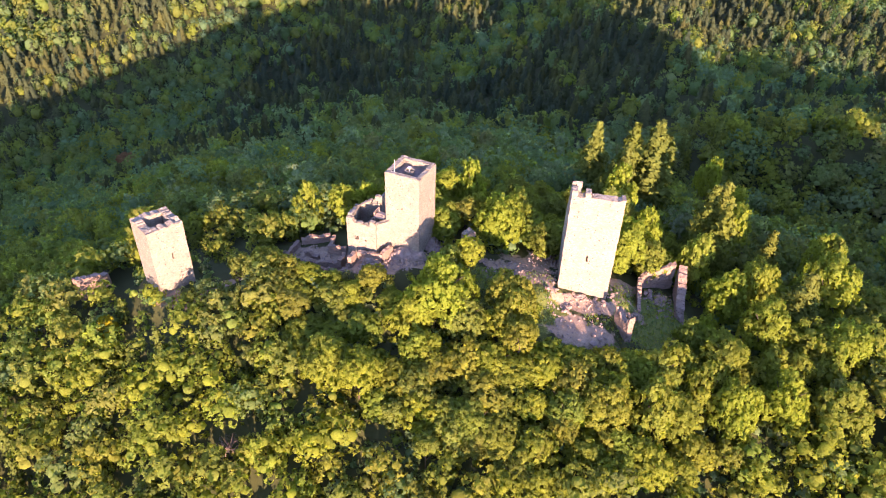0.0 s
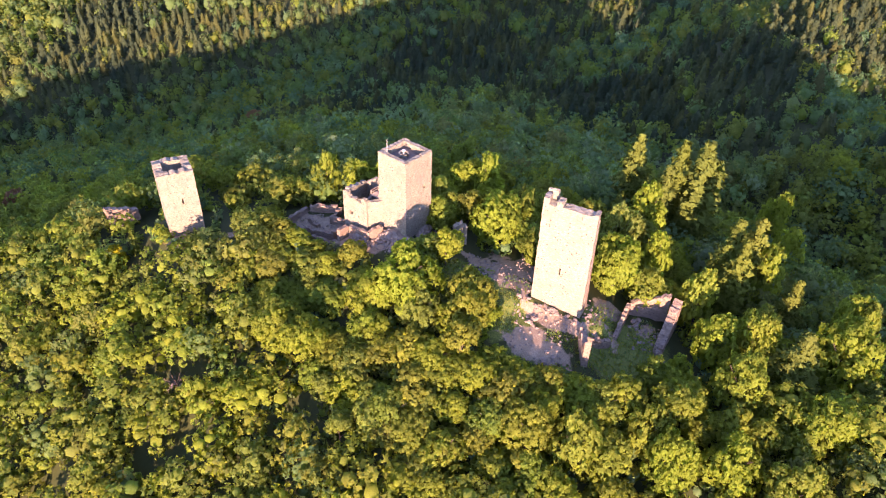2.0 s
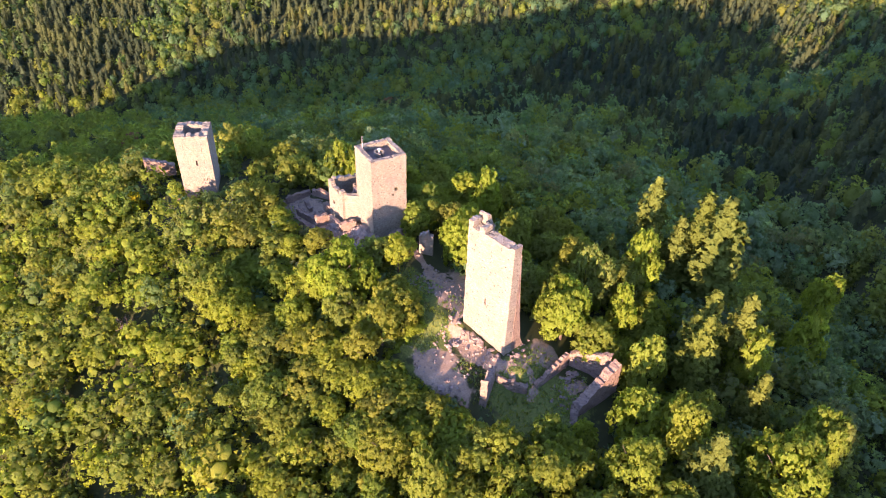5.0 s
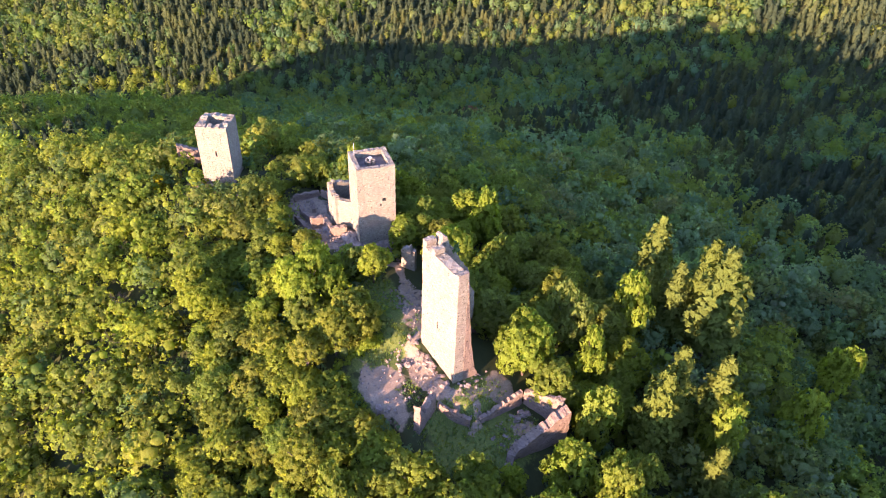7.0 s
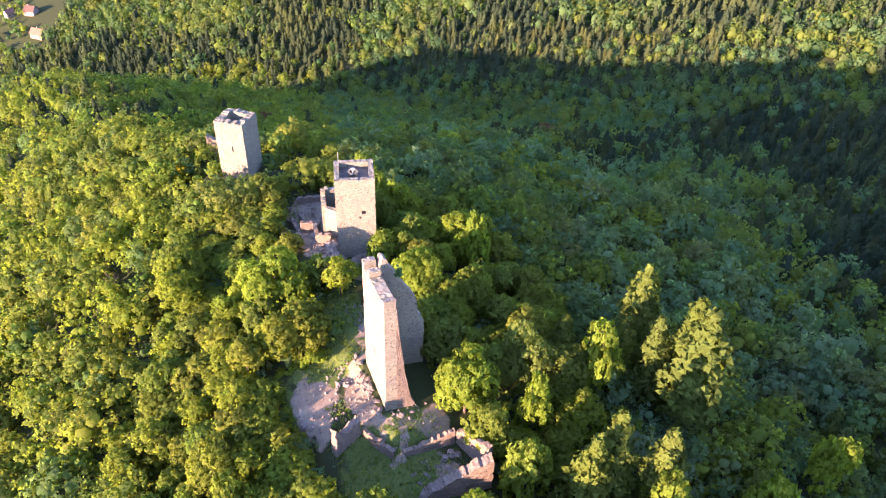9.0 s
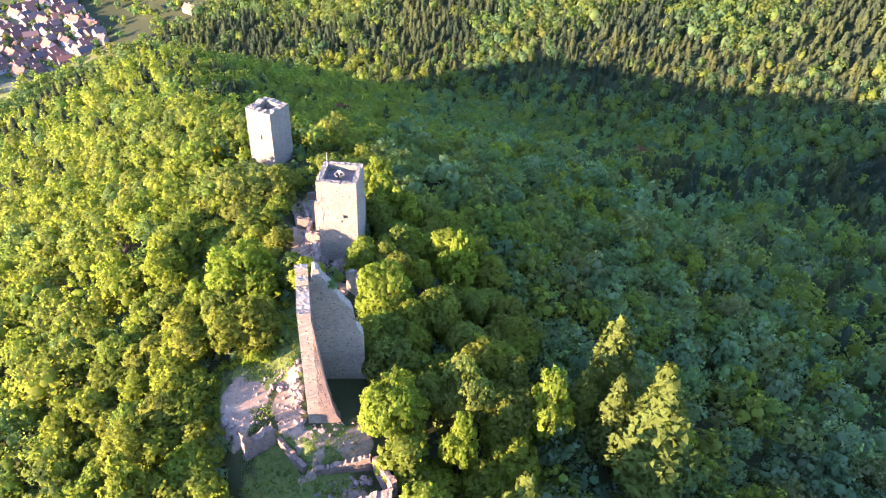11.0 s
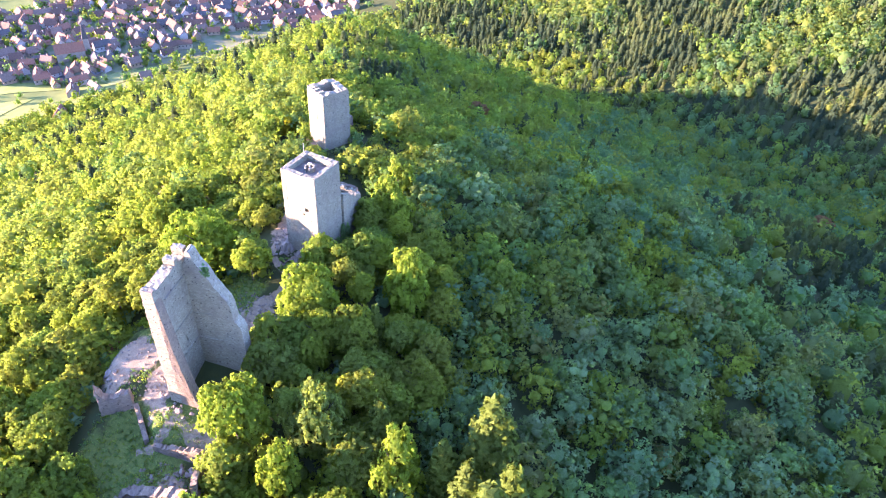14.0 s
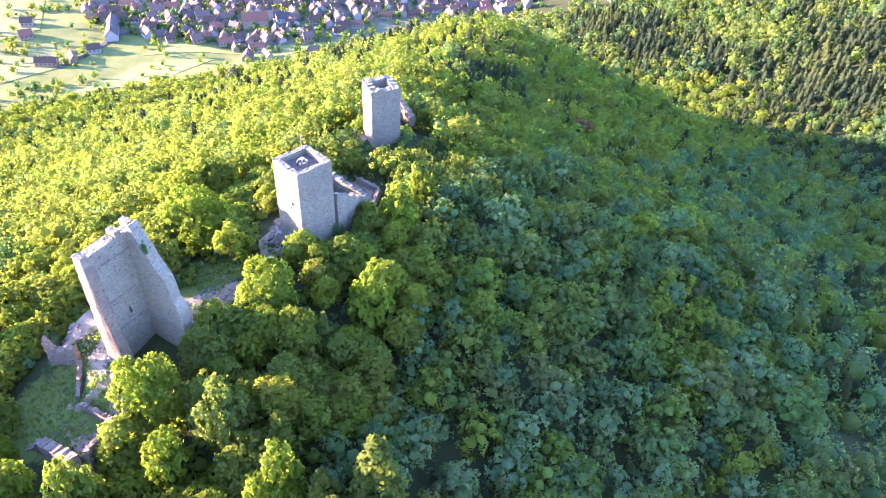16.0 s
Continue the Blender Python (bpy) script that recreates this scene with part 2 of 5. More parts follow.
def ground(x, y):
    """The ground's height: the castle ridge, the valley behind it and the far hillside, the spur at the valley's head,
    the plain, and an unseen hill added to cast shade.
    """
    x, y = np.asarray(x, float), np.asarray(y, float)
    best, side, top = np.full(x.shape, 1e9), np.zeros(x.shape), np.zeros(x.shape)
    for (x0, y0, z0), (x1, y1, z1) in zip(CREST[:-1], CREST[1:]):
        dx, dy = x1 - x0, y1 - y0
        u = np.clip(((x - x0) * dx + (y - y0) * dy) / (dx * dx + dy * dy), 0, 1)
        d = np.hypot(x - x0 - u * dx, y - y0 - u * dy)
        near = d < best
        best = np.where(near, d, best)
        side = np.where(near, -np.sign(dx * (y - y0) - dy * (x - x0)) * d, side)
        top = np.where(near, z0 + u * (z1 - z0), top)
    north, south = np.maximum(side + 6.9, 0), np.maximum(-side - 3.7, 0)
    ridge = top - np.where(side > 0, 0.362 * (north * north / (north + 25) - 1.5), 0.472 * south * south / (south + 18))
    along, across = (x + 340) * 0.5817 + (y - 300) * 0.8134, -(x + 340) * 0.8134 + (y - 300) * 0.5817
    hill = -122.1 + 0.142 * np.clip(along, -500, 450) + 0.223 * np.clip(across, 0, 900) + 0.027 * np.maximum(np.minimum(across, 0), -700)
    spur = -49.8 + 0.423 * np.clip(x, -600, 95) - 0.6 * np.maximum(240 - y, 0) - 0.6 * np.clip(x - 65, 0, 32) * np.clip((y - 240) / 60, 0, 1.5)
    # Unseen hill with a lower flank, added to throw shade on the valley head.
    shade_knoll = -300.0 + 390.0 * np.exp(-0.5 * (((x - 193) / np.where(x < 193, 58, 82)) ** 2 + ((y + 100) / 120) ** 2))
    shade_shoulder = -300.0 + 338.0 * np.exp(-0.5 * (((x - 155) / 108) ** 2 + ((y + 100) / 115) ** 2))
    ridge = ridge + 5.0 * np.exp(-0.5 * (((x - 30) / 36) ** 2 + ((y - 180) / 20) ** 2))
    ridge = soft_max(ridge, soft_max(shade_knoll, shade_shoulder, 3.0), 4.0)
    z = soft_max(soft_max(soft_max(ridge, hill, 8.0), spur, 10.0), -217.0 + 0 * x, 6.0)
    for cx, cy, rx, ry, level in TERRACES:
        m = np.clip(2.4 - 1.7 * np.hypot((x - cx) / rx, (y - cy) / ry), 0, 1)
        z = z + (level - z) * m * m * (3 - 2 * m)
    d = np.hypot(x - 0, y - 128)
    return z + rough(x, y, 23.0) * 1.6 * np.clip((d - 45) / 60, 0, 1)


def blob(x, y, cx, cy, rx, ry, turn=0.0):
    """1 inside an ellipse, falling to 0 past its edge."""
    c, s = math.cos(radians(turn)), math.sin(radians(turn))
    u, v = (x - cx) * c + (y - cy) * s, -(x - cx) * s + (y - cy) * c
    return np.clip(1.5 - np.hypot(u / rx, v / ry), 0, 1)


def track(x, y, pts, w):
    """1 on a path of width w through the points."""
    d = np.full(np.shape(x), 1e9)
    for (x0, y0), (x1, y1) in zip(pts[:-1], pts[1:]):
        dx, dy = x1 - x0, y1 - y0
        u = np.clip(((x - x0) * dx + (y - y0) * dy) / (dx * dx + dy * dy), 0, 1)
        d = np.minimum(d, np.hypot(x - x0 - u * dx, y - y0 - u * dy))
    return np.clip(1.5 - d / w, 0, 1)


def steps(*stretches):
    """Coordinates along an axis: (start, end, step) stretches joined."""
    v = [np.arange(a, b, s) for a, b, s in stretches]
    return np.concatenate(v + [[stretches[-1][1]]])


def fast_mesh(name, verts, tris, mat, smooth=False, normals=None, **point_values):
    """A mesh of triangles or quads from arrays."""
    me = bpy.data.meshes.new(name)
    k = tris.shape[1]
    me.vertices.add(len(verts)), me.loops.add(tris.size), me.polygons.add(len(tris))
    me.vertices.foreach_set("co", np.ascontiguousarray(verts, dtype=np.float32).ravel())
    me.loops.foreach_set("vertex_index", np.ascontiguousarray(tris, dtype=np.int32).ravel())
    me.polygons.foreach_set("loop_start", np.arange(0, tris.size, k, dtype=np.int32))
    me.polygons.foreach_set("use_smooth", np.full(len(tris), smooth))
    for key, v in point_values.items():
        me.attributes.new(key, "FLOAT", "POINT").data.foreach_set("value", np.ascontiguousarray(v, dtype=np.float32))
    me.update(calc_edges=True)
    me.validate()
    if normals is not None:
        me.normals_split_custom_set_from_vertices(np.ascontiguousarray(normals, dtype=np.float32))
    me.materials.append(mat)
    return me


def build_ground():
    xs = steps((-5000, -1000, 250), (-1000, -180, 10), (-180, -64, 3), (-64, 46, 0.8), (46, 120, 3), (120, 400, 14), (400, 5000, 230))
    ys = steps((-5000, -700, 250), (-700, 0, 10), (0, 96, 3), (96, 150, 0.8), (150, 270, 3), (270, 800, 10), (800, 5000, 210))
    x, y = np.meshgrid(xs, ys)
    z = ground(x, y)
    wob = 0.16 * rough(x, y, 1.3) + 0.12 * rough(x + 40, y, 0.6)
    earth = np.maximum.reduce([blob(x, y, 14.5, 114.8, 7.5, 4.2), blob(x, y, 15.5, 122.5, 6.5, 2.5), blob(x, y, 0.5, 130, 8.5, 3.0, -22), blob(x, y, 6, 137.5, 5, 4), blob(x, y, 2, 134.6, 7, 2.6, -28), blob(x, y, -48, 131, 8, 5, 10), blob(x, y, -34, 127, 9, 3), track(x, y, [(24, 124), (8, 123.5), (7.6, 127), (-2, 130.6), (-14, 135), (-20, 127.5), (-45, 126.5), (-62, 122), (-72, 114)], 0.9), blob(x, y, -76, 113, 5, 3), track(x, y, [(21, 124), (24, 128), (28, 126.5), (29, 124)], 0.7), track(x, y, [(22, 128), (25.5, 132), (28, 135.5)], 0.8), blob(x, y, 24, 134, 3, 3), blob(x, y, 33.5, 133, 1.6, 2.2)])
    earth = np.clip(earth + wob * (earth > 0.02), 0, 1) * (1 - 0.75 * blob(x, y, 4.5, 120.5, 5, 3.5, -30)) * (1 - 0.6 * blob(x, y, 19, 117.5, 3.5, 2.2)) * (1 - 0.6 * blob(x, y, -3.5, 127.5, 4, 1.8, -22))
    turf = np.maximum.reduce([blob(x, y, 3, 119, 9, 7), blob(x, y, -6, 124, 11, 6, -12), blob(x, y, 31, 124, 10, 9), blob(x, y, 25, 130, 5, 5), blob(x, y, 14, 109, 11, 3)])
    open_land = np.clip((-z - 178) / 12, 0, 1) * np.clip((-x - 180) / 60, 0, 1) * np.clip((20 - y) / 60, 0, 1)
    nx, ny = len(xs), len(ys)
    i = np.arange(nx * ny).reshape(ny, nx)
    quads = np.stack([i[:-1, :-1], i[:-1, 1:], i[1:, 1:], i[1:, :-1]], -1).reshape(-1, 4)
    me = fast_mesh("ground", np.stack([x, y, z], -1).reshape(-1, 3), quads, GROUND, True, earth=earth.ravel(), turf=turf.ravel(), open=open_land.ravel())
    tagged(new("ground", me), "wooded hill ridge with worn sandy paths above a plain", "ground", kind="structure")


build_ground()


# ---------------------------------------------------------------- building helpers
def part(name, verts, faces, mat, parent=None, label="", m=None):
    """One mesh object under a thing (or a thing itself)."""
    me = bpy.data.meshes.new(name)
    me.from_pydata([tuple(v) for v in verts], [], faces)
    me.update()
    me.materials.append(mat)
    ob = new(name, me)
    if parent is not None:
        ob.parent = parent
    if m is not None:
        ob.matrix_local = m
    return tagged(ob, label)


def group_of(name, m, label, category, group="", kind=""):
    e = new(name)
    e.matrix_world = m
    return tagged(e, label, category, group, kind)


def ragged(length, height, thick, holes=(), step=0.5, seed=0, jitter=0.11, batter=0.0):
    """A masonry wall from u = 0 to length along x, thick along y, standing on z = 0. height: a number or a function of u. holes: (u0, u1, z0, z1)
    right through it. Broken tops step stone by stone; faces and edges are uneven. batter: lean of the outer face per metre."""
    nx = max(1, round(length / step))
    du = length / nx
    top = height if callable(height) else (lambda u: height)
    tops = [top((i + 0.5) * du) for i in range(nx)]
    nz = max(1, math.ceil(max(tops) / step))
    shear = callable(height) and not holes
    if shear:
        edge = [max(0.2, top(i * du) + 0.22 * noise.noise(Vector((i * 1.7, seed * 2.3, 4)))) for i in range(nx + 1)]
        tops = [max(tops)] * nx

    def kept(i, j):
        if not (0 <= i < nx and 0 <= j < nz):
            return False
        u, z = (i + 0.5) * du, (j + 0.5) * step
        return (shear or z < tops[i]) and not any(a <= u <= b and c <= z <= d for a, b, c, d in holes)

    verts, index, faces = [], {}, []

    def v(i, j, k):
        if (i, j, k) not in index:
            p = Vector((i * du, k * thick, j * edge[i] / nz if shear else j * step))
            q = noise.noise_vector(p * 0.9 + Vector((seed * 7.3, seed * 3.1, 0))) * jitter
            q += noise.noise_vector(p * 2.7 + Vector((0, seed * 5.0, 9))) * jitter * 0.6
            q.y *= 0.4
            if j == 0:
                q.z = 0
            elif not shear and not kept(i - 1, j) and not kept(i, j):
                level = [tops[n] for n in (i - 1, i) if 0 <= n < nx and abs(tops[n] - j * step) <= step * 0.55]
                if level:
                    p.z = sum(level) / len(level)
            p = p + q
            if k == 0:
                p.y += batter * j * step
            index[(i, j, k)] = len(verts)
            verts.append(p)
        return index[(i, j, k)]

    across = max(1, round(thick / 0.4))
    cuts = [f / across for f in range(1, across)]

    def mid(i, j, f):
        """A point on the broken top, part of the way through the wall."""
        if (i, j, f) not in index:
            p = verts[v(i, j, 0)].lerp(verts[v(i, j, 1)], f)
            index[(i, j, f)] = len(verts)
            verts.append(p + noise.noise_vector(p * 1.5 + Vector((seed, 0, 0))) * 0.17)
        return index[(i, j, f)]

    for i in range(nx):
        for j in range(nz):
            if not kept(i, j):
                continue
            faces.append((v(i, j, 0), v(i + 1, j, 0), v(i + 1, j + 1, 0), v(i, j + 1, 0)))
            faces.append((v(i + 1, j, 1), v(i, j, 1), v(i, j + 1, 1), v(i + 1, j + 1, 1)))
            if not kept(i - 1, j):
                faces.append((v(i, j, 1), v(i, j, 0), v(i, j + 1, 0), v(i, j + 1, 1)))
            if not kept(i + 1, j):
                faces.append((v(i + 1, j, 0), v(i + 1, j, 1), v(i + 1, j + 1, 1), v(i + 1, j + 1, 0)))
            if not kept(i, j + 1):
                rows = [(v(i, j + 1, 0), v(i + 1, j + 1, 0))] + [(mid(i, j + 1, f), mid(i + 1, j + 1, f)) for f in cuts] + [(v(i, j + 1, 1), v(i + 1, j + 1, 1))]
                faces.extend((p, q, r, o) for (p, q), (o, r) in zip(rows[:-1], rows[1:]))
            if not kept(i, j - 1) and j > 0:
                faces.append((v(i, j, 1), v(i + 1, j, 1), v(i + 1, j, 0), v(i, j, 0)))
    return verts, faces


def wavy(base, amp, seed, s=0.8):
    return lambda u: base + amp * noise.noise(Vector((u * s, seed * 3.7, 0.5)))


def box(x0, y0, z0, x1, y1, z1):
    v = [(x, y, z) for z in (z0, z1) for x, y in ((x0, y0), (x1, y0), (x1, y1), (x0, y1))]
    return v, [(3, 2, 1, 0), (4, 5, 6, 7), (0, 1, 5, 4), (1, 2, 6, 5), (2, 3, 7, 6), (3, 0, 4, 7)]


def square_tower(side, thick, height, mat, place, label, amp, seed, holes, step=0.5):
    """Four walls of a hollow keep; holes: per face (south, east, north, west)."""
    t = group_of("tower", place, label, "castle tower")
    h = side / 2
    runs = [(side, pose(-h, -h, 0)), (side - 2 * thick, pose(h, -h + thick, 0, 0, 0, 90)), (side, pose(h, h, 0, 0, 0, 180)), (side - 2 * thick, pose(-h, h - thick, 0, 0, 0, 270))]
    for k, (n, m) in enumerate(runs):
        part("wall", *ragged(n, wavy(height, amp, seed + k, 1.1), thick, holes.get(k, ()), step, seed + k), mat, t, m=m)
    return t


# ---------------------------------------------------------------- the three towers
tower_a = square_tower(8.3, 1.9, 18.6, STONE, pose(-80.3, 119.4, -5.8, 0, 0, -38), "roofless square sandstone tower with a crumbling rim", 0.55, 3, {1: [(2.4, 2.9, 9.9, 11.4)]}, 0.4)
part("floor_slab", *box(-2.3, -2.3, 14.2, 2.3, 2.3, 14.6), GRAVEL, tower_a, "dark rubble floor")

tower_b = square_tower(8.5, 1.1, 21.8, STONE, pose(-26.2, 135.85, 0.9, 0, 0, -16), "tall square sandstone keep with a lookout platform on top", 0.08, 11, {1: [(4.5, 5.1, 12.9, 13.9), (4.1, 4.6, 11.9, 12.4)], 0: [(3.9, 4.4, 13.0, 13.5)]})
part("platform", *box(-3.2, -3.2, 20.0, 3.2, 3.2, 20.4), GRAVEL, tower_b, "gravelled lookout platform")

# ---------------------------------------------------------------- the broken shell tower
def shell_tops(u):
    if u < 1.3:
        return 28.2
    if u < 2.7:
        return 26.7
    if u < 4.1:
        return 27.9
    return 26.9 - 0.05 * (u - 4.8) + (0.5 if u > 10.2 else 0) + 0.25 * noise.noise(Vector((u, 0, 3)))


def return_tops(u):
    if u < 0.8:
        return 26.0
    if u < 1.7:
        return 28.5
    return 27.2 - (u - 2.0) * 1.75 - (3.0 if u > 7.6 else 0) + 0.7 * noise.noise(Vector((u * 1.3, 5, 3)))


shell = group_of("tower", pose(9.1, 126.0, -1.4), "tall broken shell of a sandstone tower with two surviving walls", "castle tower")
part("wall", *ragged(11.0, shell_tops, 2.1, [(5.2, 5.6, 11.0, 12.4)], 0.4, 21, 0.15), STONE_GREY, shell)
part("wall", *ragged(8.8, return_tops, 2.1, [], 0.4, 22), STONE_GREY, shell, m=pose(2.1, 2.1, 0, 0, 0, 90))
part("wall", *ragged(3.4, lambda u: 24.0 * max(0.0, 1 - u / 3.5) ** 1.7 + 1.0, 2.0, [], 0.3, 23, 0.16), STONE_PINK, shell, "broken stump of the fallen wall", m=pose(11.05, 2.1, 0, 0, 0, 90))
# Added ledges: the shade lines they cast stand in for recessed beam slots.
for z, n in ((9.0, 8.6), (15.5, 8.6), (23.5, 8.6)):
    part("ledge", *box(2.3, 2.05, z, n, 2.35, z + 0.22), STONE_GREY, shell, "worn floor ledge")
for z, n in ((9.0, 7.6), (15.0, 5.6)):
    part("ledge", *box(2.05, 2.3, z, 2.35, n, z + 0.22), STONE_GREY, shell, "worn floor ledge")

# ---------------------------------------------------------------- the palace beside the keep
palace = group_of("ruined_building", pose(0, 0, 0), "roofless ruined stone dwelling beside the keep", "ruin")


def run(owner, a, b, z, height, thick, mat, holes=(), seed=0, step=0.5, jitter=0.11):
    """A wall from a to b, its foot at z."""
    n = math.hypot(b[0] - a[0], b[1] - a[1])
    return part("wall", *ragged(n, height, thick, holes, step, seed, jitter), mat, owner, m=pose(a[0], a[1], z, 0, 0, math.degrees(math.atan2(b[1] - a[1], b[0] - a[0]))))


run(palace, (-40.5, 131.6), (-33.2, 129.9), -0.6, lambda u: 11.2 + 0.5 * noise.noise(Vector((u, 1, 1))) - (1.0 if 1.5 < u < 6 else 0), 1.1, STONE, [(2.2, 3.0, 5.6, 6.6), (4.4, 5.2, 5.4, 6.2)], 31)
run(palace, (-33.4, 130.2), (-29.6, 133.2), -0.6, lambda u: 10.6 + 0.6 * noise.noise(Vector((u, 2, 1))), 1.0, STONE, [(0.8, 2.0, 0.0, 2.6), (2.8, 3.4, 2.0, 3.6)], 34)
run(palace, (-40.6, 141.4), (-40.4, 132.6), -0.6, lambda u: 8.6 + 0.32 * u + 0.7 * noise.noise(Vector((u, 4, 1))), 1.1, STONE, [(3, 3.6, 6, 7)], 32)
run(palace, (-29.8, 141.4), (-39.6, 142.0), -0.6, lambda u: 14.8 - 0.65 * u + 0.8 * noise.noise(Vector((u, 8, 1))), 1.1, STONE, [(3, 3.6, 6, 7), (6.5, 7.2, 5.0, 6.2)], 33)
part("floor", *box(-39.4, 132.6, -0.8, -31.6, 140.2, 3.2), GRAVEL, palace, "rubble-filled floor")


def limb_points(a, b, ra, rb, n=5):
    a, b = Vector(a), Vector(b)
    w = (b - a).normalized()
    s = w.cross(Vector((0.3, 0.9, 0.1))).normalized()
    t = w.cross(s)
    ring = [s * math.cos(k * 2 * math.pi / n) + t * math.sin(k * 2 * math.pi / n) for k in range(n)]
    return [a + q * ra for q in ring] + [b + q * rb for q in ring], [(i, (i + 1) % n, n + (i + 1) % n, n + i) for i in range(n)] + [tuple(range(n - 1, -1, -1)), tuple(range(n, 2 * n))]


# wooden stair to the keep's raised door
stair = group_of("stair", pose(-34.6, 134.6, 3.2, 0, 0, -16), "weathered timber stair and landing against the keep", "stair")
for px, py in ((0, 0), (2.6, 0), (0, 2.4), (2.6, 2.4), (-2.6, 0), (-2.6, 2.4)):
    part("post", *box(px - 0.09, py - 0.09, 0, px + 0.09, py + 0.09, 7.4 if px >= 0 else 3.6), TIMBER, stair)
part("landing", *box(-0.1, -0.1, 6.1, 2.7, 2.5, 6.25), TIMBER, stair)
for z in (6.7, 7.3):
    part("rail", *box(-0.1, -0.13, z, 2.7, -0.05, z + 0.1), TIMBER, stair)
    part("rail", *box(-0.13, -0.1, z, -0.05, 2.5, z + 0.1), TIMBER, stair)
for a, b in (((0, 0, 0.4), (2.6, 0, 5.6)), ((2.6, 0, 0.4), (0, 0, 5.6)), ((0, 2.4, 0.4), (2.6, 2.4, 5.6))):
    part("brace", *limb_points(a, b, 0.07, 0.07, 4), TIMBER, stair)
for k in range(13):
    part("tread", *box(-4.2 + k * 0.32, 0.1, 1.0 + k * 0.4, -3.9 + k * 0.32, 1.2, 1.08 + k * 0.4), TIMBER, stair)

# top of the keep: stair hood, mast
hood = group_of("stair_hood", pose(-26.4, 135.7, 21.3), "round stone hood over a spiral stair, worn rim", "stair hood")
ring_v, ring_f = [], []
for k in range(14):
    a = k * 2 * math.pi / 14
    for r, z in ((1.15, 0), (1.15, 0.95), (0.8, 0.95), (0.8, 0)):
        ring_v.append((r * math.cos(a), r * math.sin(a), z + 0.06 * math.sin(k * 2.7)))
for k in range(13):
    for q in range(4):
        ring_f.append((k * 4 + q, (k + 1) * 4 + q, (k + 1) * 4 + (q + 1) % 4, k * 4 + (q + 1) % 4))
part("rim", ring_v, ring_f, STONE, hood)
part("post", *limb_points((0, 0, 0), (0, 0, 1.5), 0.12, 0.1, 6), STEEL, hood)
part("cap", *box(-0.35, -0.35, 1.5, 0.35, 0.35, 1.6), STEEL, hood)
mast = group_of("mast", pose(-29.3, 133.4, 22.4), "thin steel flag mast clamped to the parapet", "mast")
part("pole", *limb_points((0, 0, -1.4), (0, 0, 3.4), 0.055, 0.035, 6), STEEL, mast)
part("foot", *box(-0.15, -0.15, -1.45, 0.15, 0.15, -1.35), STEEL, mast)

# foundations of outbuildings west of the keep
court = group_of("ruined_foundation", pose(0, 0, 0), "low stone foundations of outbuildings in the keep's court", "ruin")
COURT = [((-46.2, 133.6), (-41.5, 133.2), 2.0), ((-46.4, 138.2), (-46.2, 133.9), 1.8), ((-53.5, 135.6), (-46.8, 138.0), 1.9), ((-54.6, 128.5), (-53.8, 135.4), 1.5), ((-49.0, 127.4), (-41.6, 127.9), 1.5), ((-41.4, 128.0), (-41.0, 131.2), 2.2), ((-46.6, 124.8), (-38.4, 125.4), 1.7), ((-51.6, 131.6), (-47.8, 130.4), 1.1), ((-38.2, 125.6), (-37.6, 128.6), 2.6), ((-37.4, 128.4), (-31.2, 127.4), 3.0), ((-31.0, 127.6), (-29.4, 130.6), 2.4)]
for k, (a, b, h) in enumerate(COURT):
    z = min(float(ground(*a)), float(ground(*b))) - 0.4
    run(court, a, b, z, wavy(h + 0.6, 0.7, 60 + k), 0.9, STONE_PINK, (), 60 + k, 0.4, 0.22)

# fragments beyond the square tower and on the north side
frag = group_of("wall_fragment", pose(0, 0, 0), "squat broken block of sandstone curtain wall", "ruin")
run(frag, (-99.3, 112.4), (-96.2, 119.6), -8.0, lambda u: 6.4 - 0.42 * u + 0.5 * noise.noise(Vector((u, 2, 7))), 1.6, STONE_PINK, (), 71)
frag2 = group_of("wall_fragment", pose(0, 0, 0), "small pale fragment of stone wall among trees", "ruin")
run(frag2, (-66.2, 142.4), (-64.0, 143.2), -7.0, lambda u: 4.4 + 0.3 * noise.noise(Vector((u, 2, 9))), 1.2, STONE, (), 72)

# ---------------------------------------------------------------- lower walls round the shell tower
def ruined(a, b, z, height, thick, seed, label):
    w = group_of("ruined_wall", pose(0, 0, 0), label, "ruin", "walls of the lower court")
    run(w, a, b, z, lambda u: height(u) + 0.55 * noise.noise(Vector((u * 1.1, seed, 2))) + 0.3 * noise.noise(Vector((u * 3.1, seed, 7))), thick, STONE_PINK, (), seed, 0.35, 0.3)


ruined((28.7, 136.2), (36.4, 138.6), -5.0, lambda u: 4.3 + 0.38 * u + 0.3 * noise.noise(Vector((u, 1, 3))), 1.0, 41, "sandstone court wall whose top catches the sun")
ruined((37.0, 138.6), (35.9, 127.4), -5.4, lambda u: 7.7 - 0.42 * u + 0.4 * noise.noise(Vector((u, 2, 3))), 1.9, 42, "thick tumbled sandstone court wall")
ruined((35.9, 127.2), (37.8, 124.4), -6.4, lambda u: 4.0 - 0.7 * u + 0.3 * noise.noise(Vector((u, 3, 3))), 1.4, 45, "sinking end of a sandstone court wall")
ruined((28.3, 126.6), (28.8, 136.0), -5.0, lambda u: 2.0 + 0.25 * u + 0.25 * noise.noise(Vector((u, 4, 3))), 0.9, 43, "low sandstone partition wall")
ruined((25.1, 115.2), (22.8, 120.2), -4.6, lambda u: (9.2 - 1.9 * u if u < 1.5 else 6.2 + 0.35 * (u - 1.5)), 1.3, 44, "pointed remnant of a sandstone gable wall")
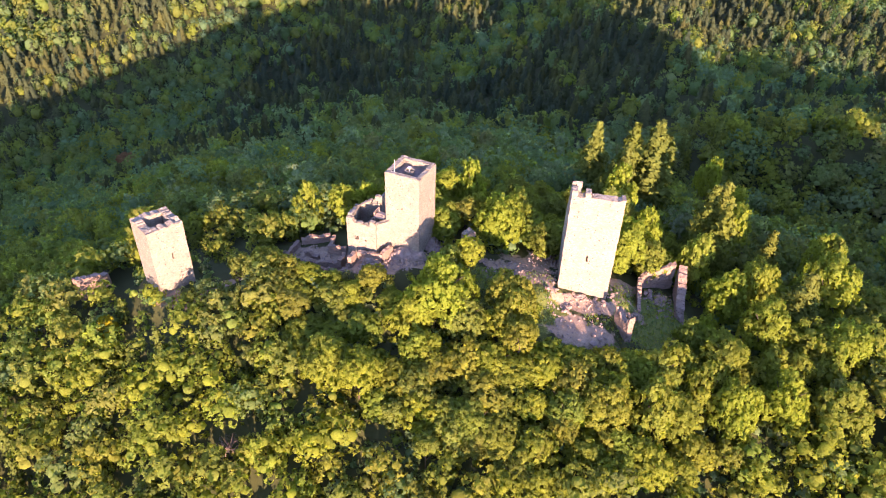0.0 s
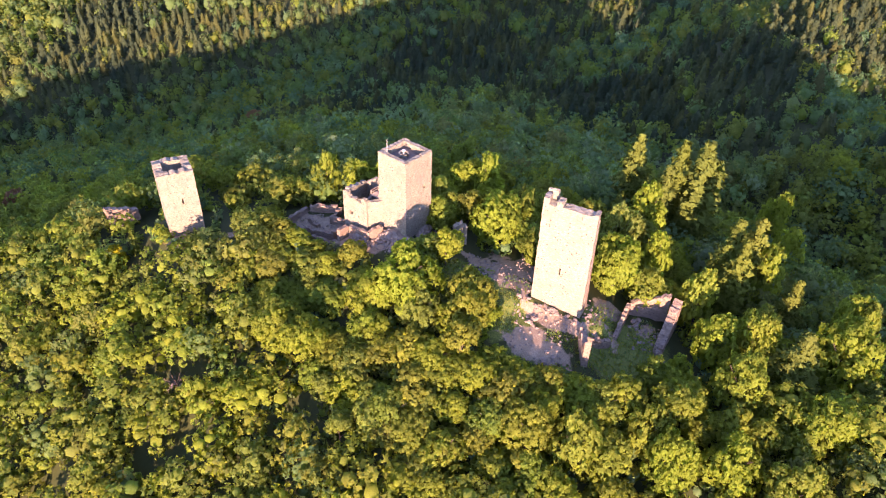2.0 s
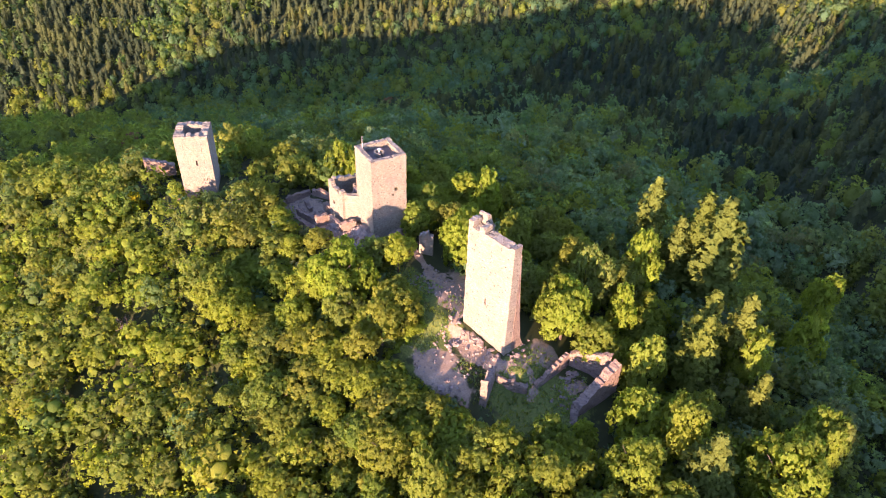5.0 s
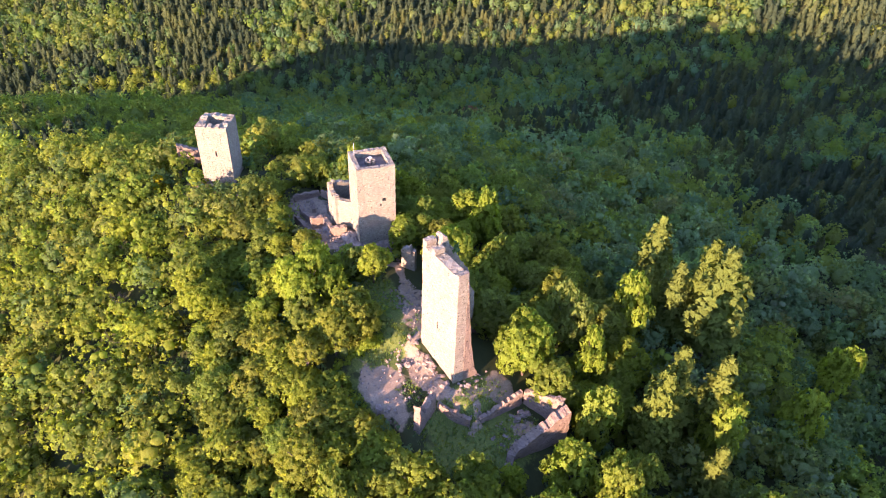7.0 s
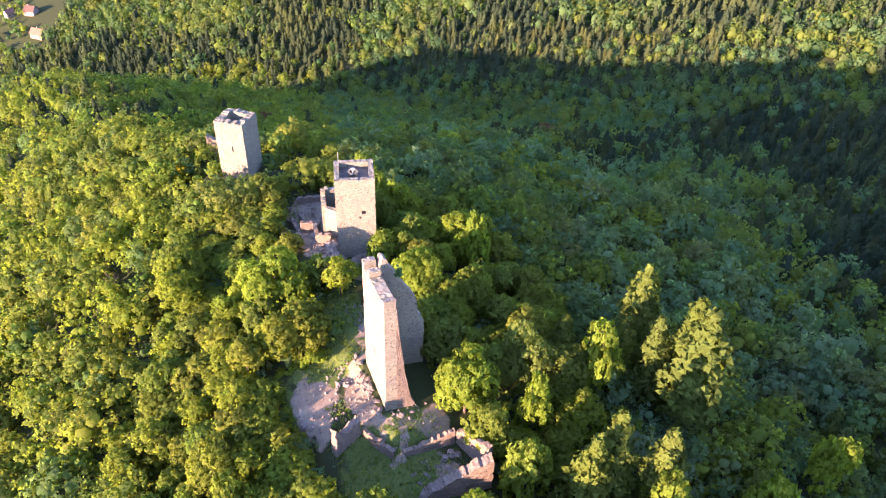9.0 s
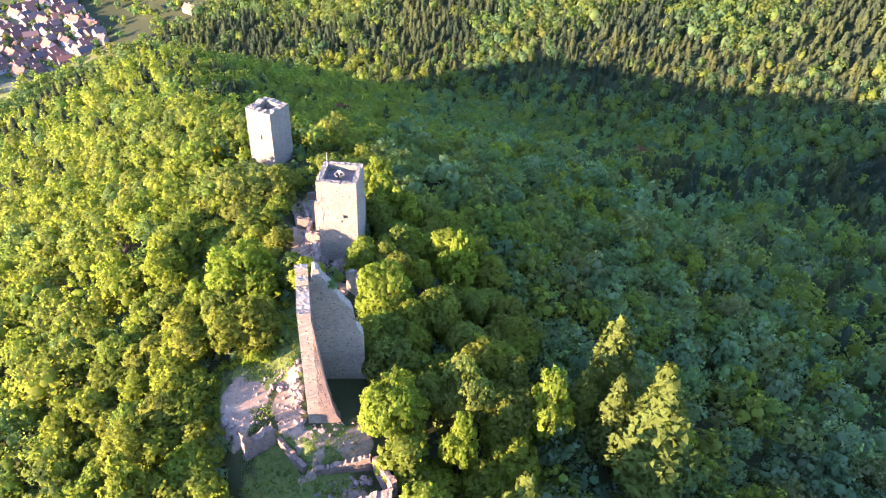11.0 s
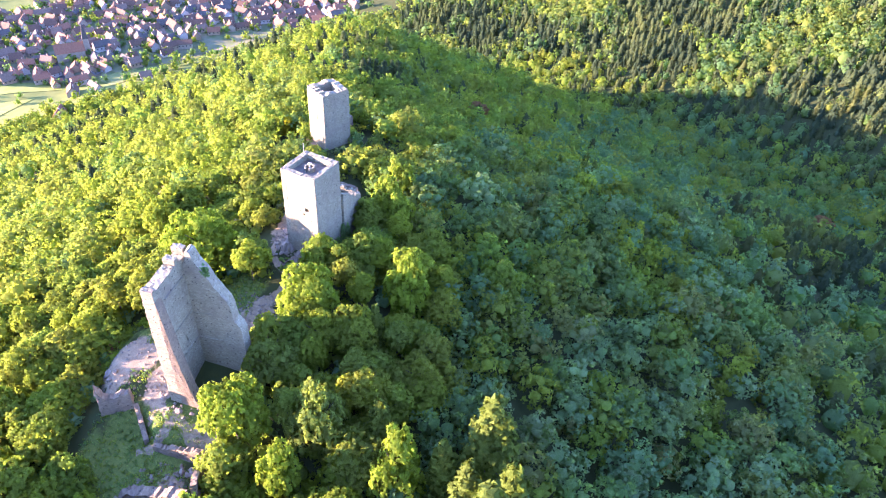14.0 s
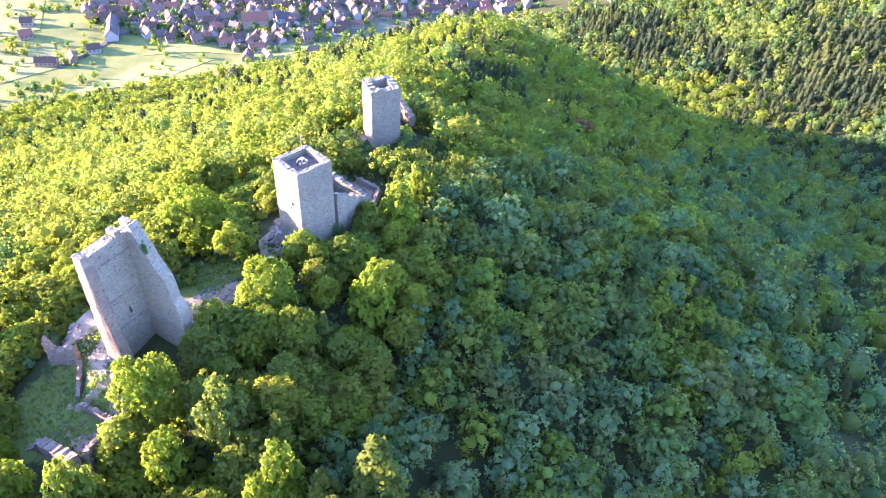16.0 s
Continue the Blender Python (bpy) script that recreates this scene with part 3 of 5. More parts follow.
ruined((22.9, 120.4), (27.6, 124.5), -5.0, lambda u: 5.2 - 0.45 * u + 0.3 * noise.noise(Vector((u, 6, 3))), 0.8, 46, "low sandstone wall running down to a path")
ruined((-20.2, 137.2), (-12.4, 134.0), -0.6, lambda u: 2.0 + 0.6 * noise.noise(Vector((u * 1.4, 7, 3))), 0.9, 47, "low tumbled curtain wall on the ridge")
ruined((-12.4, 133.8), (-4.0, 129.4), -0.6, lambda u: 1.5 + 0.7 * noise.noise(Vector((u * 1.4, 8, 3))), 0.7, 48, "grass-grown footing of the curtain wall")

stub = group_of("wall_stub", pose(0, 0, 0), "leaning fragment of a sandstone curtain wall", "ruin")
run(stub, (-13.3, 135.4), (-10.9, 137.4), -0.8, lambda u: 7.0 + 0.5 * u - (1.6 if u > 2.3 else 0) + 0.5 * noise.noise(Vector((u, 2, 5))), 1.3, STONE_GREY, (), 51, 0.4)


def boulder(rng, r):
    """An angular broken stone."""
    bm = bmesh.new()
    bmesh.ops.create_icosphere(bm, subdivisions=1, radius=r)
    sx, sy, sz = rng.uniform(0.7, 1.4), rng.uniform(0.6, 1.1), rng.uniform(0.45, 0.85)
    for v in bm.verts:
        v.co = Vector((v.co.x * sx, v.co.y * sy, v.co.z * sz)) * rng.uniform(0.72, 1.15)
    me = bpy.data.meshes.new("boulder")
    bm.to_mesh(me)
    bm.free()
    me.materials.append(ROCK)
    return me


def build_boulders():
    rng = np.random.default_rng(21)
    forms = [boulder(rng, 0.5) for _ in range(8)]
    beds = [(11.0, 120.6, 1.6, 1.2, 13), (14.5, 124.4, 5.0, 0.9, 34), (21.6, 127.5, 1.4, 3.0, 14), (13, 122.4, 6, 1.6, 6), (-27, 128.6, 6.5, 1.6, 40), (-31.5, 128.0, 3.0, 1.5, 22), (-19.8, 134.5, 1.8, 3.0, 18), (18, 112.8, 2, 1, 5), (32, 133, 3, 2, 8), (6, 138.5, 2.5, 2, 12)]
    for cx, cy, rx, ry, n in beds:
        for _ in range(n):
            x, y = cx + rng.normal() * rx * 0.6, cy + rng.normal() * ry * 0.6
            s = rng.uniform(0.45, 1.5)
            ob = new("boulder", forms[int(rng.integers(8))])
            ob.matrix_world = Matrix.LocRotScale((x, y, float(ground(x, y)) + 0.12 * s), Euler((rng.uniform(-0.3, 0.3), rng.uniform(-0.3, 0.3), rng.uniform(0, 6.3))), (s, s, s))
            tagged(ob, "angular fallen sandstone block on trodden earth", "rock", "fallen stones")


build_boulders()

def lay_loose(name, label, mat, forms, spots, size, rng):
    """Small loose stuff on the ground in one mesh."""
    vs, fs, at = [], [], 0
    for x, y in spots:
        v, f = forms[int(rng.integers(len(forms)))]
        k, a = size * rng.uniform(0.5, 1.5), rng.uniform(0, 6.3)
        c, n = math.cos(a) * k, math.sin(a) * k
        w = np.stack([v[:, 0] * c - v[:, 1] * n + x, v[:, 0] * n + v[:, 1] * c + y, v[:, 2] * k + float(ground(x, y))], 1)
        vs.append(w), fs.append(f + at)
        at += len(v)
    tagged(new(name, fast_mesh(name, np.concatenate(vs), np.concatenate(fs), mat, tint=np.repeat(rng.random(len(spots)), [len(q) for q in vs]))), label, "ground cover", kind="stuff")


def near_spots(rng, beds):
    out = []
    for cx, cy, rx, ry, n in beds:
        out += [(cx + rng.uniform(-1, 1) * rx, cy + rng.uniform(-1, 1) * ry) for _ in range(n)]
    return out


def build_cover():
    rng = np.random.default_rng(33)
    tufts = []
    for _ in range(6):
        v, f = [], []
        for b in range(7):
            a, r, h, w = rng.uniform(0, 6.3), rng.uniform(0, 0.35), rng.uniform(0.35, 0.8), 0.12
            x, y, lx, ly = r * math.cos(a), r * math.sin(a), math.cos(a) * 0.3, math.sin(a) * 0.3
            v += [(x - w * math.sin(a), y + w * math.cos(a), -0.05), (x + w * math.sin(a), y - w * math.cos(a), -0.05), (x + lx, y + ly, h)]
            f.append((3 * b, 3 * b + 1, 3 * b + 2))
        tufts.append((np.array(v), np.array(f)))
    lay_loose("grass", "rough grass tufts on the castle ground", LEAF, tufts, near_spots(rng, [(3, 119.5, 6, 5, 420), (-9, 127, 8, 3.5, 420), (30, 122, 8, 8, 800), (25, 130.5, 3, 4, 160), (13, 109.2, 9, 1.2, 260), (5, 127, 3, 4, 90), (33, 131, 3, 5, 140), (18.5, 118, 3.5, 2, 90), (-52, 127, 6, 2, 120)]), 0.55, rng)
    chips = []
    for _ in range(6):
        v = np.array([(0.1, 0, 0.35), (0.4, 0.1, 0), (-0.1, 0.42, 0), (-0.4, -0.05, 0), (0.05, -0.38, 0)]) * rng.uniform(0.7, 1.3, (5, 3))
        chips.append((v, np.array([(0, 1, 2), (0, 2, 3), (0, 3, 4), (0, 4, 1)])))
    lay_loose("rubble", "scattered small sandstone rubble on bare earth", ROCK, chips, near_spots(rng, [(14, 122.5, 7, 2.5, 90), (14, 115, 6, 4, 60), (0, 130.5, 9, 4, 160), (24, 129, 4, 5, 30), (6, 138, 4, 3, 90), (-48, 131, 8, 5, 150), (-33, 128, 9, 2.5, 200), (33, 131, 3, 5, 70), (-19, 135, 3, 4, 80)]), 0.7, rng)


build_cover()

# rock the keep stands on
def outcrop(cx, cy, rx, ry, h, seed, label):
    bm = bmesh.new()
    bmesh.ops.create_icosphere(bm, subdivisions=4, radius=1)
    base = float(ground(cx, cy)) - h * 0.55
    for v in bm.verts:
        p = Vector((v.co.x * rx, v.co.y * ry, v.co.z * h))
        q = p * 0.5 + Vector((seed, 0, 0))
        k = noise.fractal(q, 0.8, 2.1, 4) * 0.9
        step = round((p.z + k) / 0.7) * 0.7
        v.co = Vector((p.x * (1 + 0.22 * noise.noise(q * 1.7)), p.y * (1 + 0.22 * noise.noise(q * 1.3 + Vector((5, 5, 5)))), 0.4 * (p.z + k) + 0.6 * step))
    me = bpy.data.meshes.new("rock_outcrop")
    bm.to_mesh(me)
    bm.free()
    me.materials.append(ROCK)
    ob = new("rock_outcrop", me)
    ob.matrix_world = pose(cx, cy, base)
    tagged(ob, label, "rock")


outcrop(-26, 130.6, 6.0, 2.6, 3.2, 4.0, "ledged pink sandstone outcrop under the keep")
outcrop(-33.5, 128.6, 3.8, 1.8, 2.6, 9.0, "broken pink sandstone ledge below the dwelling")
outcrop(-21.0, 135.6, 2.2, 4.0, 2.6, 13.0, "grey sandstone outcrop at the keep's foot")

# ---------------------------------------------------------------- trees
ICO_V = np.array([(0, 0, 1)] + [(0.894 * math.cos(a * math.pi / 2.5), 0.894 * math.sin(a * math.pi / 2.5), 0.447) for a in range(5)] + [(0.894 * math.cos((a + 0.5) * math.pi / 2.5), 0.894 * math.sin((a + 0.5) * math.pi / 2.5), -0.447) for a in range(5)] + [(0, 0, -1)])
ICO_F = np.array([(0, 1 + a, 1 + (a + 1) % 5) for a in range(5)] + [(1 + a, 6 + a, 1 + (a + 1) % 5) for a in range(5)] + [(1 + (a + 1) % 5, 6 + a, 6 + (a + 1) % 5) for a in range(5)] + [(11, 6 + (a + 1) % 5, 6 + a) for a in range(5)])


def unit(v):
    return v / np.maximum(np.linalg.norm(v, axis=-1, keepdims=True), 1e-9)


def leaf_cards(rng, centre, way, size, lean=0.55):
    """Small leaf sprays: a triangle at each centre, facing roughly along way."""
    n = len(centre)
    nrm = unit(way + rng.normal(size=(n, 3)) * lean)
    a = unit(np.cross(nrm, rng.normal(size=(n, 3))))
    b = np.cross(nrm, a)
    s = size[:, None]
    v = np.stack([centre - a * s, centre + a * s * 0.8 - b * s * 0.7, centre + a * s * 0.5 + b * s * 0.9], 1)
    return v.reshape(-1, 3), np.arange(n * 3).reshape(-1, 3)


def join(pieces):
    """Pieces (points, faces) or (points, faces, normals) as one."""
    vs, fs, at = [], [], 0
    for p in pieces:
        vs.append(p[0]), fs.append(p[1] + at)
        at += len(p[0])
    both = np.concatenate(vs), np.concatenate(fs)
    return (*both, np.concatenate([p[2] for p in pieces])) if len(pieces[0]) > 2 else both


def broad_crown(rng, r, h, lobes, puffs, leaves, card, puff=0.2, cores=True, calm=1.0):
    """A broad-leaved crown 2r wide and h high whose foot is z = 0: boughs that carry many leaf clumps, with gaps between them.
    puffs: how many clumps; leaves: leaf sprays in each; puff: a clump's size against r; calm: how far the sprays turn."""
    up = rng.uniform(0.16, 0.8, lobes)
    up[0] = 0.86
    turn = np.arange(lobes) * 2.4 + rng.uniform(0, 0.9, lobes)
    out = r * 0.6 * np.sqrt(np.clip(1 - (up * 1.5 - 0.55) ** 2, 0.03, 1)) * rng.uniform(0.7, 1.15, lobes)
    out[0] *= 0.3
    c = np.stack([out * np.cos(turn), out * np.sin(turn), up * h * 0.84], 1)
    rad = r * rng.uniform(0.36, 0.54, lobes) * (1.1 - 0.3 * up) * (10 / max(lobes, 5)) ** 0.22
    mid = np.array([0, 0, h * 0.32])
    pieces = []
    hearts = zip(c, rad * 0.56) if cores else [(np.array([0, 0, h * 0.42]), r * 0.6)]
    for p, q in hearts:
        lump = ICO_V * (1 + rng.uniform(-0.2, 0.12, (len(ICO_V), 1))) * q * np.array([1, 1, 0.85 if cores else h * 0.38 / (r * 0.6)])
        pieces.append((lump + p, ICO_F, unit(unit(lump) + unit(lump + p - mid))))
    # clumps spread evenly over the boughs
    n = puffs * 7
    which = rng.choice(lobes, n, p=rad ** 2 / (rad ** 2).sum())
    d = unit(rng.normal(size=(n, 3)) + np.array([0, 0, 0.45]))
    p = c[which] + d * rad[which][:, None] * rng.uniform(0.86, 1.08, (n, 1))
    if not cores:       # one rounded dome
        d = unit(rng.normal(size=(n, 3)) * np.array([1, 1, 0.8]) + np.array([0, 0, 0.5]))
        p = np.array([0, 0, h * 0.45]) + d * np.array([r * 0.78, r * 0.78, h * 0.46]) * rng.uniform(0.78, 1.08, (n, 1))
    free = np.full(n, True) if not cores else ~(np.linalg.norm(p[:, None] - c[None], axis=2) < rad[None] * 0.8).any(1)
    gap, chosen = r * puff * 1.15, []
    for tries in range(3):
        for k in np.flatnonzero(free):
            if len(chosen) < puffs and k not in chosen and all(np.sum((p[k] - p[q]) ** 2) > gap * gap for q in chosen):
                chosen.append(k)
        gap *= 0.72
    m = len(chosen)
    q = r * puff * rng.uniform(0.7, 1.3, m)
    way = unit(d[chosen] + 0.5 * unit(p[chosen] - mid) + np.array([0, 0, 0.4]))
    own = rng.normal(size=(m, 3)) * 0.22 * calm
    way_n, q_n, at, own = (np.repeat(w, leaves, 0) for w in (way, q, p[chosen], own))
    dd = unit(way_n + rng.normal(size=(m * leaves, 3)) * 0.75)
    reach = q_n * rng.uniform(0.55, 1.25, m * leaves) * np.where(rng.random(m * leaves) < 0.1, 1.35, 1.0)
    cv, cf = leaf_cards(rng, at + dd * reach[:, None], dd, card * rng.uniform(0.6, 1.4, m * leaves), 0.6)
    cn = unit(np.repeat(dd * 0.75 + way_n + own + rng.normal(size=dd.shape) * 0.25 * calm, 3, 0))
    pieces.append((cv, cf, cn))
    return join(pieces)


def conifer_crown(rng, r, h, whorls, boughs, sprays, card, droop=0.25, bare=0.04):
    """A conifer's crown: whorls of separate boughs, each a row of flat needle sprays, with dark gaps between the tiers."""
    pieces = []
    for k in range(4):
        z0, z1 = h * (bare + 0.22 * k), h * min(1.0, 0.42 + 0.22 * k)
        rr = r * (0.3 - 0.06 * k)
        a = np.arange(6) * math.pi / 3 + k
        ring = np.stack([rr * rng.uniform(0.6, 1.1, 6) * np.cos(a), rr * rng.uniform(0.6, 1.1, 6) * np.sin(a), np.full(6, z0)], 1)
        v = np.concatenate([ring, [(0, 0, z1)]])
        pieces.append((v, np.array([(i, (i + 1) % 6, 6) for i in range(6)]), unit(np.concatenate([np.stack([np.cos(a), np.sin(a), 0.3 + 0 * a], 1), [(0, 0, 1.0)]]))))
    for w in range(whorls):
        u = bare + (0.97 - bare) * (w / (whorls - 1)) ** 0.92
        n = max(3, round(boughs * (1 - 0.45 * u)))
        turn = w * 1.9 + rng.uniform(0, 1)
        for k in range(n):
            a = turn + k * 2 * math.pi / n + rng.normal() * 0.22
            length = r * (1.03 - u) ** 0.7 * rng.uniform(0.42, 1.28)
            rise = rng.uniform(0.1, 0.45) + 0.5 * u - droop * 0.4
            m = max(4, round(sprays * (0.35 + 0.65 * length / r)))
            t = rng.uniform(0.12, 1.0, m) ** 0.75
            side = rng.normal(size=m) * 0.2 * length * (0.35 + np.sin(np.pi * np.clip(t, 0, 0.9)))
            z = h * u + length * (rise * t - droop * 1.5 * t * t) - np.abs(side) * 0.3 + rng.normal(size=m) * 0.05 * r
            ca, sa = math.cos(a), math.sin(a)
            p = np.stack([length * t * ca - side * sa, length * t * sa + side * ca, z], 1)
            way = np.stack([np.full(m, 0.55 * ca), np.full(m, 0.55 * sa), np.full(m, 0.8)], 1)
            cv, cf = leaf_cards(rng, p, way, card * rng.uniform(0.6, 1.45, m), 0.55)
            nn = unit(np.stack([np.full(m, ca) - 0.5 * side / length * sa, np.full(m, sa) + 0.5 * side / length * ca, np.full(m, 0.55)], 1) + rng.normal(size=(m, 3)) * 0.3)
            pieces.append((cv, cf, np.repeat(nn, 3, 0)))
    return join(pieces)


def spire(rng, r, h, tiers, cards, card):
    """A spruce seen from afar: ragged drooping tiers one above the other, each with its fringe of boughs."""
    vs, fs, ns, at = [], [], [], 0
    for k in range(tiers):
        z0, z1 = h * (0.02 + 0.8 * k / tiers), h * min(1.0, 0.42 + 0.8 * k / tiers)
        rr = r * (0.92 - 0.7 * k / tiers)
        a = np.arange(8) * math.pi / 4 + rng.uniform(0, 1)
        q = rr * np.where(np.arange(8) % 2, 0.62, 1.0) * rng.uniform(0.7, 1.15, 8)
        ring = np.stack([q * np.cos(a), q * np.sin(a), z0 + np.where(np.arange(8) % 2, 0.08, 0.0) * h + rng.uniform(-0.03, 0.03, 8) * h], 1)
        vs.append(np.concatenate([ring, [(0, 0, z1)]]))
        ns.append(unit(np.concatenate([np.stack([np.cos(a), np.sin(a), np.full(8, 0.45)], 1), [(0.2, 0, 1.0)]]) + rng.normal(size=(9, 3)) * 0.2))
        fs.append(np.array([(at + i, at + (i + 1) % 8, at + 8) for i in range(8)]))
        at += 9
    u, a = rng.uniform(0.03, 0.92, cards), rng.uniform(0, 6.28, cards)
    q = r * (1 - 0.85 * u) * rng.uniform(0.6, 1.1, cards)
    p = np.stack([q * np.cos(a), q * np.sin(a), h * u], 1)
    d = np.stack([np.cos(a), np.sin(a), np.full(cards, 0.8)], 1)
    cv, cf = leaf_cards(rng, p, d, card * rng.uniform(0.6, 1.4, cards), 0.5)
    vs.append(cv), fs.append(cf + at), ns.append(np.repeat(unit(unit(d) + rng.normal(size=(cards, 3)) * 0.2), 3, 0))
    return np.concatenate(vs), np.concatenate(fs), np.concatenate(ns)


def limb(a, b, ra, rb, n=5):
    """A tapered round stick from a to b."""
    a, b = np.array(a, float), np.array(b, float)
    w = unit(b - a)
    s = unit(np.cross(w, (0.3, 0.9, 0.1)))
    t = np.cross(w, s)
    ang = np.arange(n) * 2 * math.pi / n
    ring = np.cos(ang)[:, None] * s + np.sin(ang)[:, None] * t
    v = np.concatenate([a + ring * ra, b + ring * rb])
    f = [(i, (i + 1) % n, n + (i + 1) % n) for i in range(n)] + [(i, n + (i + 1) % n, n + i) for i in range(n)]
    return v, np.array(f)


def trunk_mesh(rng, h, r, reach, lift):
    """A tapered trunk with limbs into the crown."""
    pieces = [limb((0, 0, -1.2), (0.1, 0, h * 0.45), r, r * 0.75, 7), limb((0.1, 0, h * 0.45), (0, 0.15, h * 0.85), r * 0.75, r * 0.2, 6)]
    for k in range(5):
        a, z = k * 2.4 + rng.uniform(0, 1), h * rng.uniform(0.3, 0.6)
        pieces.append(limb((0, 0, z), (reach * math.cos(a), reach * math.sin(a), z + lift * rng.uniform(0.6, 1.2)), r * 0.4, r * 0.1, 4))
    return join(pieces)


def twigs(rng):
    """A leafless crown 6.4 wide and 6.2 high: forked branches that rise and spread."""
    pieces = []

    def grow(p, way, length, r, level):
        q = p + way * length
        pieces.append(limb(p, q, r, r * 0.5, 3))
        if level:
            for _ in range(4):
                grow(p + way * length * rng.uniform(0.45, 1.0), unit(way + rng.normal(size=3) * 0.55 + np.array([0, 0, 0.15])), length * rng.uniform(0.5, 0.75), r * 0.5, level - 1)

    for k in range(7):
        a = k * 0.9 + rng.uniform(0, 0.5)
        grow(np.array([0, 0, rng.uniform(0, 2.2)]), unit(np.array([math.cos(a), math.sin(a), rng.uniform(0.7, 1.6)])), 2.2, 0.09, 3)
    v, f = join(pieces)
    return v, f, unit(np.stack([v[:, 0], v[:, 1], v[:, 2] * 0 + 1.0], 1))


def clear(x, y):
    """Where no tree stands: the castle ground and its paths."""
    c = (np.abs(x - 14) < 10) & (np.abs(y - 118) < 9.5)
    c |= (np.abs(x - 30) < 9.5) & (np.abs(y - 125) < 14.5)
    c |= (np.abs(x - 41) < 3.5) & (np.abs(y - 128) < 7)
    c |= (np.abs(x - 15) < 8) & (np.abs(y - 131) < 9)
    c |= blob(x, y, -3, 130, 12, 6, -20) > 0.5
    c |= blob(x, y, -27, 144, 6, 3.0, -16) > 0.5
    c |= blob(x, y, 3.5, 135, 7.5, 3.6, -28) > 0.5
    c |= blob(x, y, -4, 122.8, 9, 4.6, -12) > 0.5
    c |= blob(x, y, -38, 132.5, 22, 10.5, -5) > 0.5
    c |= blob(x, y, -77.3, 121.5, 8.6, 8.0) > 0.5
    c |= blob(x, y, -11, 136.5, 5.5, 4.5) > 0.5
    c |= (np.abs(x + 98) < 3.5) & (np.abs(y - 115) < 6)
    return c


WOODS = [(130, 40), (160, 290), (290, 400), (310, 640), (150, 760), (60, 640), (-145, 650), (-260, 635), (-440, 530), (-590, 410), (-680, 270), (-790, 140), (-740, 65), (-640, 25), (-618, -30), (-560, -105), (-495, -145), (-440, -182), (-390, -218), (-328, -262), (-270, -310), (-220, -345), (-120, -270), (-50, -90), (0, 10), (30, 40)]


def in_poly(x, y, poly):
    hit = np.zeros(np.shape(x), bool)
    for (x0, y0), (x1, y1) in zip(poly, poly[1:] + poly[:1]):
        hit ^= ((y0 > y) != (y1 > y)) & (x < (x1 - x0) * (y - y0) / (y1 - y0 + 1e-12) + x0)
    return hit


def scatter(rng, x0, x1, y0, y1, step, jit=0.42):
    cx, cy, h = (x0 + x1) / 2, (y0 + y1) / 2, math.hypot(x1 - x0, y1 - y0) / 2
    gx, gy = np.meshgrid(np.arange(-h, h, step), np.arange(-h, h, step))
    gx = gx + (np.arange(gx.shape[0]) % 2)[:, None] * step * 0.5
    u = gx.ravel() + rng.uniform(-jit, jit, gx.size) * step
    v = gy.ravel() + rng.uniform(-jit, jit, gx.size) * step
    c, s = math.cos(0.43), math.sin(0.43)
    x, y = cx + u * c - v * s, cy + u * s + v * c
    ok = (x > x0) & (x < x1) & (y > y0) & (y < y1)
    return x[ok], y[ok]


def zone(x, y):
    """0: beside the castle, 1: the ridge round it, 2: the valley, 3: far hillsides."""
    near = np.hypot((x - 5) / 1.25, y - 126) < 46
    mid = np.hypot((x + 25) / 1.25, y - 135) < 118
    mid |= np.hypot(x - 75, y - 212) < 52
    far = np.hypot(x - 60, y - 40) > 560
    return np.where(near, 0, np.where(mid, 1, np.where(far, 3, 2)))


def spread(name, label, spots, forms, mat):
    """Many trees in one mesh: spots rows (x, y, z, scale, turn, tint, form)."""
    vs, fs, ts, ns, at = [], [], [], [], 0
    for k, (v, f, nm) in enumerate(forms):
        s = spots[spots[:, 6] == k]
        if not len(s):
            continue
        c, n = np.cos(s[:, 4])[:, None], np.sin(s[:, 4])[:, None]
        sc = s[:, 3][:, None]
        x, y, z = (v[:, 0][None] * c - v[:, 1][None] * n) * sc + s[:, 0:1], (v[:, 0][None] * n + v[:, 1][None] * c) * sc + s[:, 1:2], v[:, 2][None] * sc + s[:, 2:3]
        vs.append(np.stack([x, y, z], -1).reshape(-1, 3))
        fs.append((f[None] + (np.arange(len(s)) * len(v))[:, None, None]).reshape(-1, 3) + at)
        ts.append(np.repeat(s[:, 5], len(v)))
        ns.append(np.stack([nm[:, 0][None] * c - nm[:, 1][None] * n, nm[:, 0][None] * n + nm[:, 1][None] * c, np.tile(nm[:, 2], (len(s), 1))], -1).reshape(-1, 3))
        at += len(s) * len(v)
    if vs:
        me = fast_mesh(name, np.concatenate(vs), np.concatenate(fs), mat, True, np.concatenate(ns), tint=np.concatenate(ts))
        tagged(new(name, me), label, "forest", kind="stuff")


def conifer_share(x, y):
    """How likely a conifer stands here: the far hillside and the pine tops along the ridge."""
    across = -(x + 340) * 0.8134 + (y - 300) * 0.5817
    return np.clip(0.05 + (0.74 * np.clip((across + 20) / 60, 0, 1) + 0.85 * np.clip((y - 235) / 70, 0, 1) * (x > -200)) * np.clip(0.75 + 0.9 * rough(x, y, 31.0), 0.15, 1.3) + 0.5 * track(x, y, [(-195, -130), (-235, -60), (-255, -10), (-300, 30)], 17) + 0.25 * blob(x, y, -215, 85, 55, 30), 0, 0.9)


